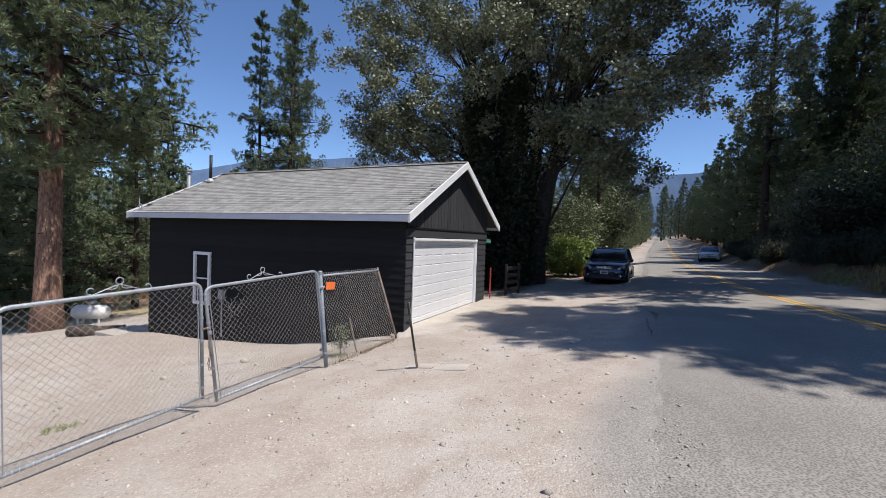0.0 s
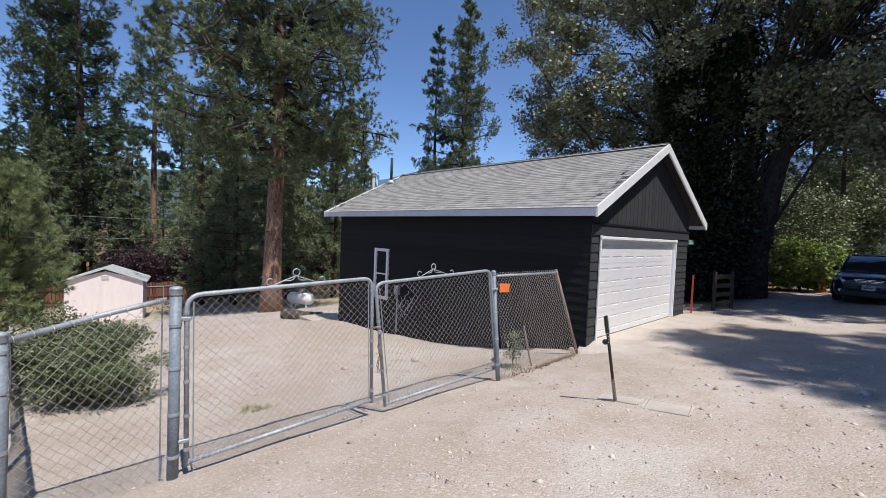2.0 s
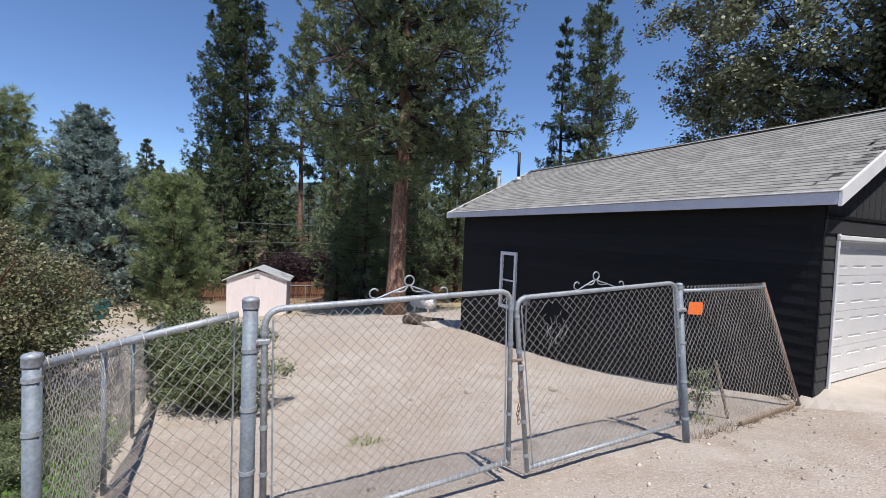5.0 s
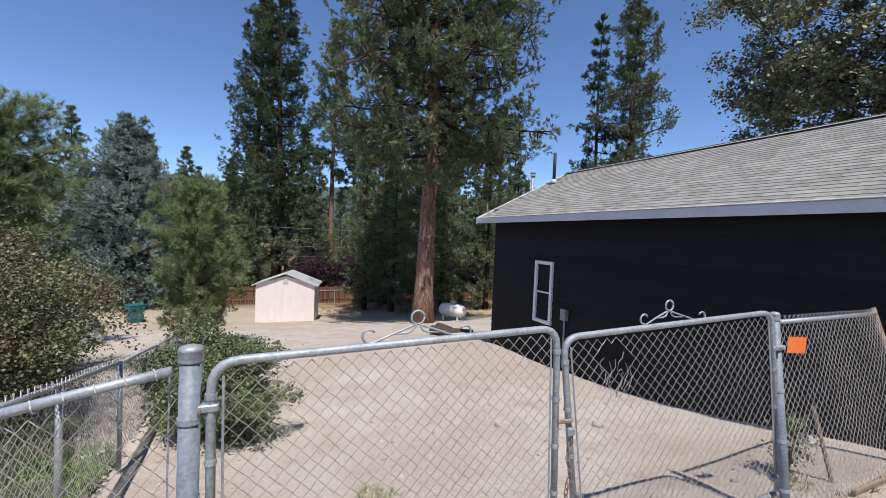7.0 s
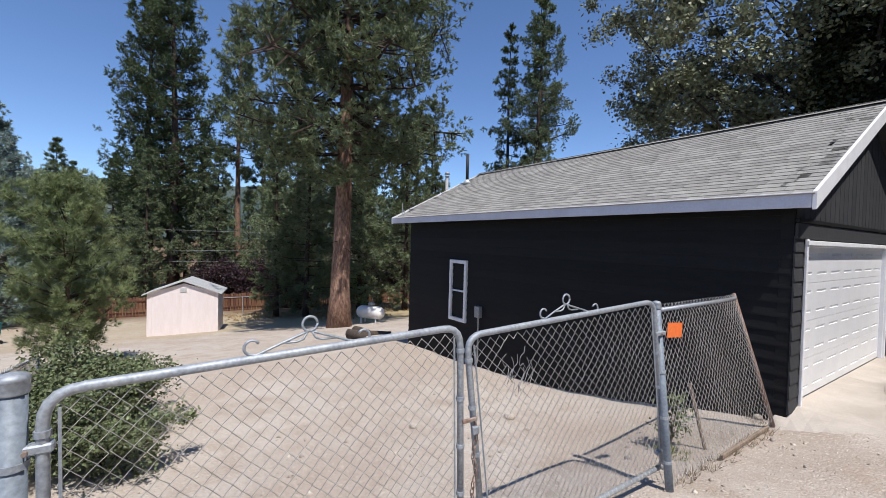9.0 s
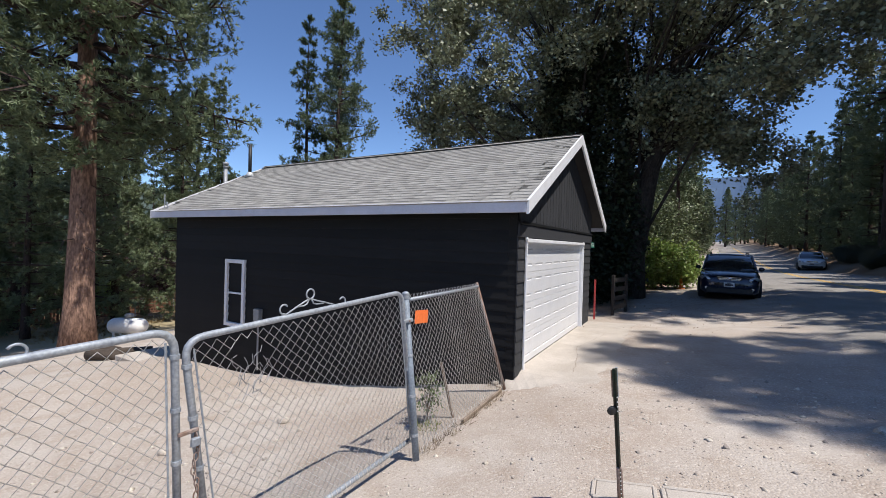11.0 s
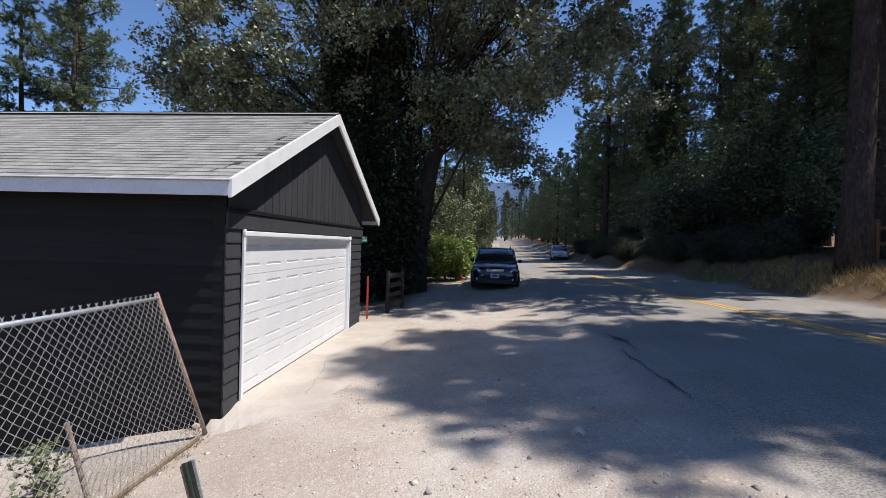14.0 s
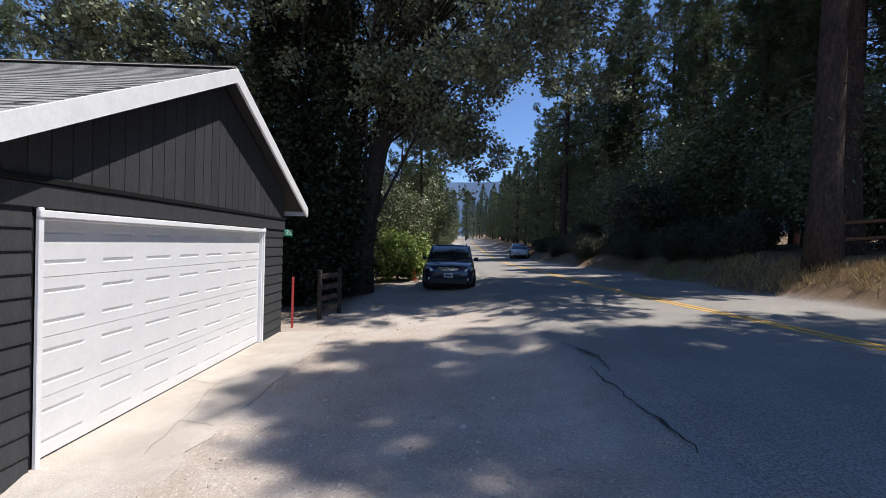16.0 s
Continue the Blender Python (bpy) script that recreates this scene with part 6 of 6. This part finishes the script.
# ---------------------------------------------------------------- yard things
shed = thing("garden_shed", "small white flaking garden shed with metal roof", "shed", pose(-26.72, 11.75, -3.78, 0, 0, 62))
W_, D_, H_, PK = 3.2, 2.3, 2.25, 2.85
sg = Geo().loft([[(x, y, z) for x, z in ((-W_ / 2, 0.05), (W_ / 2, 0.05), (W_ / 2, H_), (0, PK - 0.12), (-W_ / 2, H_))] for y in (-D_ / 2, D_ / 2)])
sw = part("wall", sg, SHED_WHITE, shed)
for k in range(8):
    x = -W_ / 2 + 0.2 + k * 0.4
    part("batten", Geo().box((x, -D_ / 2 - 0.008, H_ / 2 + 0.05), (0.03, 0.016, H_ - 0.1)), SHED_WHITE, sw)
for s in (-1, 1):
    z0, z1 = H_ - 0.10, PK
    part("roof_sheet", Geo().loft([[(0, y, z1), (s * (W_ / 2 + 0.2), y, z0), (s * (W_ / 2 + 0.2), y, z0 + 0.05), (0, y, z1 + 0.05)] for y in (-D_ / 2 - 0.15, D_ / 2 + 0.15)]), METAL_ROOF, shed)
part("skid", Geo().box((0, -0.8, 0.03), (3.0, 0.15, 0.12)).box((0, 0.8, 0.03), (3.0, 0.15, 0.12)), OLD_WOOD, shed)
part("vent", Geo().box((0, -D_ / 2 - 0.02, PK - 0.45), (0.3, 0.02, 0.2)), METAL_ROOF, shed)

tank = thing("propane_tank", "white horizontal propane tank on short legs", "tank", pose(-18.8, 17.9, ground_z(-18.8, 17.9), 0, 0, 18))
L2, R2, zc_ = 0.48, 0.34, 0.55
rings, rad = [], []
for k in range(9):
    a = k / 8 * math.pi / 2
    rings.append((-L2 - 0.34 * math.cos(a), 0, zc_))
    rad.append(max(0.01, R2 * math.sin(a)))
for k in range(9):
    a = (1 - k / 8) * math.pi / 2
    rings.append((L2 + 0.34 * math.cos(a), 0, zc_))
    rad.append(max(0.01, R2 * math.sin(a)))
part("vessel", round_mesh(Geo().tube(rings, rad, 24)), WHITE_PAINT, tank)
part("dome", round_mesh(Geo().tube([(0.05, 0, zc_ + 0.38), (0.05, 0, zc_ + 0.50), (0.05, 0, zc_ + 0.55)], [0.17, 0.17, 0.09], 16)), GREY_METER, tank, "grey valve cover")
for x in (-0.45, 0.45):
    for y in (-0.2, 0.2):
        part("leg", Geo().box((x, y, 0.14), (0.08, 0.05, 0.34)), WHITE_PAINT, tank)
for k, (x, y, l, r, t_) in enumerate(((-12.9, 12.5, 1.0, 0.16, 12), (-13.3, 12.9, 0.8, 0.18, -5), (-12.4, 12.9, 0.9, 0.14, 40))):
    lg_ = thing("cut_log", "short dark cut log lying in the yard", "log", pose(x, y, ground_z(x, y) + r * 0.85, 0, 0, t_), group="cut logs in the yard")
    part("bark", round_mesh(Geo().tube([(-l / 2, 0, 0), (-l / 4, 0.02, 0.01), (l / 4, -0.01, 0), (l / 2, 0, 0.01)], [r, r * 0.97, r * 1.02, r * 0.95], 14)), LOG_BARK, lg_)
    part("cut_end", Geo().disc((-l / 2 - 0.004, 0, 0), (1, 0, 0), r * 0.88, 0.012, 16), OLD_WOOD, lg_)
slab = thing("concrete_slab", "small pale concrete slab at the garage corner", "slab", pose(-11.3, 12.6, ground_z(-11.3, 12.6) - 0.03, 0, 0, 74.7))
part("slab", Geo().box((0, 0, 0), (1.2, 1.6, 0.12), bev=0.015), CONCRETE, slab)

# board fence along the back
bf = thing("board_fence", "red-brown wooden board fence at the back of the yard", "fence", kind="structure")
P0, P1 = Vector((-39.5, 8.5, 0)), Vector((-30.2, 36.0, 0))
wayf = (P1 - P0).normalized()
nslat = 150
slat = Geo().box((0, 0, 0.72), (0.025, 0.165, 1.5), bev=0.006).mesh("slat")
slat.materials.append(FENCE_WOOD)
angf = math.degrees(math.atan2(wayf.y, wayf.x)) - 90
for k in range(nslat):
    p = P0.lerp(P1, (k + 0.5) / nslat)
    part("slat", slat, None, bf, m=pose(p.x, p.y, ground_z(p.x, p.y) - 0.05 + 0.03 * math.sin(k * 1.7), 0, 0, angf))
for h_ in (0.35, 1.15):
    for k in range(10):
        a, b = P0.lerp(P1, k / 10), P0.lerp(P1, (k + 1) / 10)
        part("rail", Geo().tube([(a.x + 0.05, a.y, ground_z(a.x, a.y) + h_), (b.x + 0.05, b.y, ground_z(b.x, b.y) + h_)], 0.04, 4), FENCE_WOOD, bf)
wf2 = thing("pipe_rail_fence", "low wire fence with steel posts before the boards", "fence")
for k in range(9):
    p = Vector((-35.0, 15.5, 0)).lerp(Vector((-28.6, 36.0, 0)), k / 8)
    part("line_post", Geo().tube([(p.x, p.y, ground_z(p.x, p.y) - 0.2), (p.x, p.y, ground_z(p.x, p.y) + 1.25)], 0.03, 8), GALV, wf2)
    if k < 8:
        q = Vector((-35.0, 15.5, 0)).lerp(Vector((-28.6, 36.0, 0)), (k + 1) / 8)
        part("top_rail", Geo().tube([(p.x, p.y, ground_z(p.x, p.y) + 1.25), (q.x, q.y, ground_z(q.x, q.y) + 1.25)], 0.025, 6), GALV, wf2)
for k, (z0, z1) in enumerate(((2.2, 2.6), (0.4, 0.7), (-0.6, -0.4))):
    cb = thing("overhead_cable", "thin overhead cable strung through the trees", "cable", group="overhead cables")
    part("wire", Geo().tube([(-48, -8, z0), (-45, 8, z0 - 0.35), (-42, 24, z0 - 0.4), (-37, 44, z1)], 0.016, 5), GREY_METER, cb)
bn = thing("wheeled_bin", "teal wheeled bin on the neighbouring drive", "bin", pose(-30.4, 4.5, ground_z(-30.4, 4.5), 0, 0, 20))
part("body", Geo().loft([[(-0.27, -0.3, 0.08), (0.27, -0.3, 0.08), (0.27, 0.3, 0.08), (-0.27, 0.3, 0.08)], [(-0.33, -0.37, 0.98), (0.33, -0.37, 0.98), (0.33, 0.37, 0.98), (-0.33, 0.37, 0.98)]]), TEAL_BIN, bn)
part("lid", Geo().box((0, 0, 1.01), (0.7, 0.8, 0.06), bev=0.02), TEAL_BIN, bn)
for s in (-1, 1):
    part("wheel", Geo().disc((s * 0.3, 0.32, 0.1), (1, 0, 0), 0.1, 0.05, 14), RUBBER, bn)

# dark rail gate past the garage and the rail fence on the bank
dgm = thing("wooden_gate", "dark slatted wooden gate beside the garage", "gate", pose(0.75, 16.3, ground_z(0.75, 16.3), 0, 0, 60))
for x in (0, 0.95):
    part("post", Geo().box((x, 0, 0.55), (0.08, 0.08, 1.2)), DARK_WOOD, dgm)
for k in range(4):
    part("slat", Geo().box((0.475, 0.0, 0.22 + k * 0.26), (0.87, 0.03, 0.13)), DARK_WOOD, dgm)
rf = thing("rail_fence", "orange-brown post and rail fence on the bank", "fence")
fp = [Vector((14.2, 14.1, 0)), Vector((16.0, 13.6, 0)), Vector((17.9, 13.2, 0)), Vector((19.8, 12.8, 0))]
for k, p in enumerate(fp):
    z = ground_z(p.x, p.y)
    part("post", Geo().box((p.x, p.y, z + 0.5), (0.13, 0.13, 1.3), bev=0.02), RAIL_WOOD, rf)
    if k < 3:
        q = fp[k + 1]
        z2 = ground_z(q.x, q.y)
        for h_ in (0.45, 0.9):
            part("rail", Geo().tube([(p.x, p.y, z + h_), (q.x, q.y, z2 + h_)], 0.05, 6), RAIL_WOOD, rf)
cone = thing("marker_post", "small orange marker beside the roadside bush", "marker", pose(5.0, 25.6, ground_z(5.0, 25.6)))
part("post", round_mesh(Geo().tube([(0, 0, 0), (0, 0, 0.05), (0, 0, 0.06), (0, 0, 0.62)], [0.16, 0.16, 0.09, 0.05], 12)), ORANGE, cone)

# ---------------------------------------------------------------- distance
def ridge(name, ang0, ang1, dist, tops, base, material, label, seed):
    vs, fs = [], []
    n = 90
    for k in range(n + 1):
        q = k / n
        a = radians(ang0 + (ang1 - ang0) * q)
        h_ = np.interp(q, np.linspace(0, 1, len(tops)), tops) * (1 + 0.10 * noise.noise((q * 9, seed, 0)) + 0.05 * noise.noise((q * 31, seed, 2)))
        for j, (dd, zz) in enumerate(((0.86, base), (0.93, base + (h_ - base) * 0.55), (1.0, h_), (1.1, base))):
            r_ = dist * dd * (1 + 0.02 * noise.noise((q * 23, j, seed)))
            vs.append((r_ * math.sin(a), r_ * math.cos(a), zz))
    for k in range(n):
        for j in range(3):
            fs.append((k * 4 + j, (k + 1) * 4 + j, (k + 1) * 4 + j + 1, k * 4 + j + 1))
    me = bpy.data.meshes.new(name)
    me.from_pydata(vs, [], fs)
    me.materials.append(material)
    tagged(new(name, me), label, "mountain", kind="structure")


ridge("backdrop_mountain", -40, 60, 2500, (300, 430, 470, 470, 430, 380, 400, 420, 380, 300), -20, MOUNTAIN, "hazy blue mountain ridge beyond the woods", 3)
ridge("backdrop_hill", -120, -45, 700, (65, 75, 70, 68, 78, 60), -20, HILL, "wooded hillside behind the yard", 8)

# ---------------------------------------------------------------- loose stones and roof shingles
rs = np.random.RandomState(12)


def pebbles(name, n_, xr, yr, size, seed, label):
    rs = np.random.RandomState(seed)
    x, y = rs.uniform(*xr, n_), rs.uniform(*yr, n_)
    a, c = ALONG[0] * x + ALONG[1] * y, ACROSS[0] * x + ACROSS[1] * y
    ok = (c - paved_at(a) < 0.55) & ~((x > -1.4) & (y > 14)) 
    gv = np.array(GO.inverted())
    lu, lv = gv[0, 0] * x + gv[0, 1] * y + gv[0, 3], gv[1, 0] * x + gv[1, 1] * y + gv[1, 3]
    ok &= ~((lu > -0.05) & (lv > -1.3) & (lu < 6))
    x, y = x[ok], y[ok]
    m = len(x)
    s = size * (rs.pareto(3.0, (m, 1)) * 0.5 + 0.35)
    s = np.minimum(s, size * 2.6)
    c0 = np.stack([x, y, height(x, y)], 1)
    base = np.array([(1, 0, 0), (-1, 0, 0), (0, 1, 0), (0, -1, 0), (0, 0, 0.7), (0, 0, -0.7)], dtype=float)
    tri_ = np.array([(0, 2, 4), (2, 1, 4), (1, 3, 4), (3, 0, 4), (2, 0, 5), (1, 2, 5), (3, 1, 5), (0, 3, 5)])
    jit = 1 + 0.3 * rs.normal(size=(m, 6, 1))
    ang = rs.uniform(0, 6.283, m)
    rot = np.zeros((m, 3, 3))
    rot[:, 0, 0] = rot[:, 1, 1] = np.cos(ang)
    rot[:, 0, 1], rot[:, 1, 0] = -np.sin(ang), np.sin(ang)
    rot[:, 2, 2] = 1
    v = np.einsum("mij,mkj->mki", rot, base[None] * jit * s[:, None, :]) + c0[:, None, :]
    f = (np.arange(m)[:, None, None] * 6 + tri_[None]).reshape(-1, 3)
    tagged(new(name, array_mesh(name, v.reshape(-1, 3), f, STONE)), label, "gravel", kind="stuff")


pebbles("gravel", 13000, (-7.5, 2.6), (0.5, 10.5), 0.015, 12, "loose pale gravel stones on the ground")
pebbles("scattered_stones", 300, (-7.5, 3.0), (1.0, 15.0), 0.030, 13, "scattered larger stones on the gravel")
for x, y, r in ((-4.65, 8.78, 0.075), (-5.6, 7.7, 0.06), (-4.2, 8.5, 0.035), (-1.75, 9.95, 0.05)):
    rk = Geo()
    rk.smooth = False
    rings = []
    for t in np.linspace(-1.2, 1.4, 6):
        rings.append([(r * math.cos(t) * (1 + 0.25 * noise.noise((a * 2, t, x))) * math.cos(a) * 1.2, r * math.cos(t) * (1 + 0.25 * noise.noise((a, t * 2, y))) * math.sin(a), r * 0.75 * math.sin(t)) for a in np.linspace(0, 6.283, 9, endpoint=False)])
    rk.loft(rings)
    st_ = part("rock", rk, STONE)
    st_.matrix_world = pose(x, y, ground_z(x, y) + r * 0.4)
    tagged(st_, "pale loose rock lying on the gravel", "rock", group="loose rocks")

# shingle courses: nearest ones single, the rest joined
slope = math.atan2(RIDGE_Z - EAVE_Z, RIDGE - EAVE_L)
run = math.hypot(RIDGE_Z - EAVE_Z, RIDGE - EAVE_L)
expo, tab = 0.135, 0.31
rsr = random.Random(31)
tabs = []
for w_ in (0.22, 0.31, 0.40):
    g = Geo()
    g.add([(0, 0.003, 0), (0, w_ - 0.004, 0), (0.19, w_ - 0.004, 0.0), (0.19, 0.003, 0.0), (0, 0.003, 0.014), (0, w_ - 0.004, 0.014), (0.19, w_ - 0.004, 0.004), (0.19, 0.003, 0.004)],
          [(4, 7, 6, 5), (0, 4, 5, 1), (0, 3, 7, 4), (1, 5, 6, 2)])
    me = g.mesh("shingle")
    me.materials.append(SHINGLE)
    tabs.append((w_, me, g))
rest = Geo()
count = 0
for sidei in (0, 1):
    ncourse = int(run / expo) + 1
    for k in range(ncourse):
        y = FRONT_OV - 0.005 - rsr.uniform(0, 0.2)
        while y < BACK:
            w_, me, gtab = rsr.choice(tabs)
            d_ = k * expo
            if y + w_ > BACK + 0.01 or y < FRONT_OV - 0.02:
                y0 = max(y, FRONT_OV - 0.012)
            else:
                y0 = y
            if sidei == 0:
                m = Matrix.Translation((EAVE_L - 0.01, y0, EAVE_Z - 0.055)) @ Matrix.Rotation(-slope, 4, "Y") @ Matrix.Translation((d_, 0, 0.006))
            else:
                m = Matrix.Translation((EAVE_R + 0.01, y0, EAVE_Z - 0.055)) @ Matrix.Rotation(slope, 4, "Y") @ Matrix.Scale(-1, 4, (1, 0, 0)) @ Matrix.Translation((d_, 0, 0.006))
            if d_ < run - 0.05 and y0 + w_ < BACK + 0.02:
                if sidei == 0 and y0 < 3.2 and count < 300:
                    part("shingle", me, None, roof, m=m)
                    count += 1
                else:
                    rest.add([m @ Vector(p) for p in gtab.v], gtab.f)
            y += w_
ob = part("shingle_field", rest, SHINGLE_REST, roof, "grey asphalt shingles in courses")
ob["kind"] = "stuff"
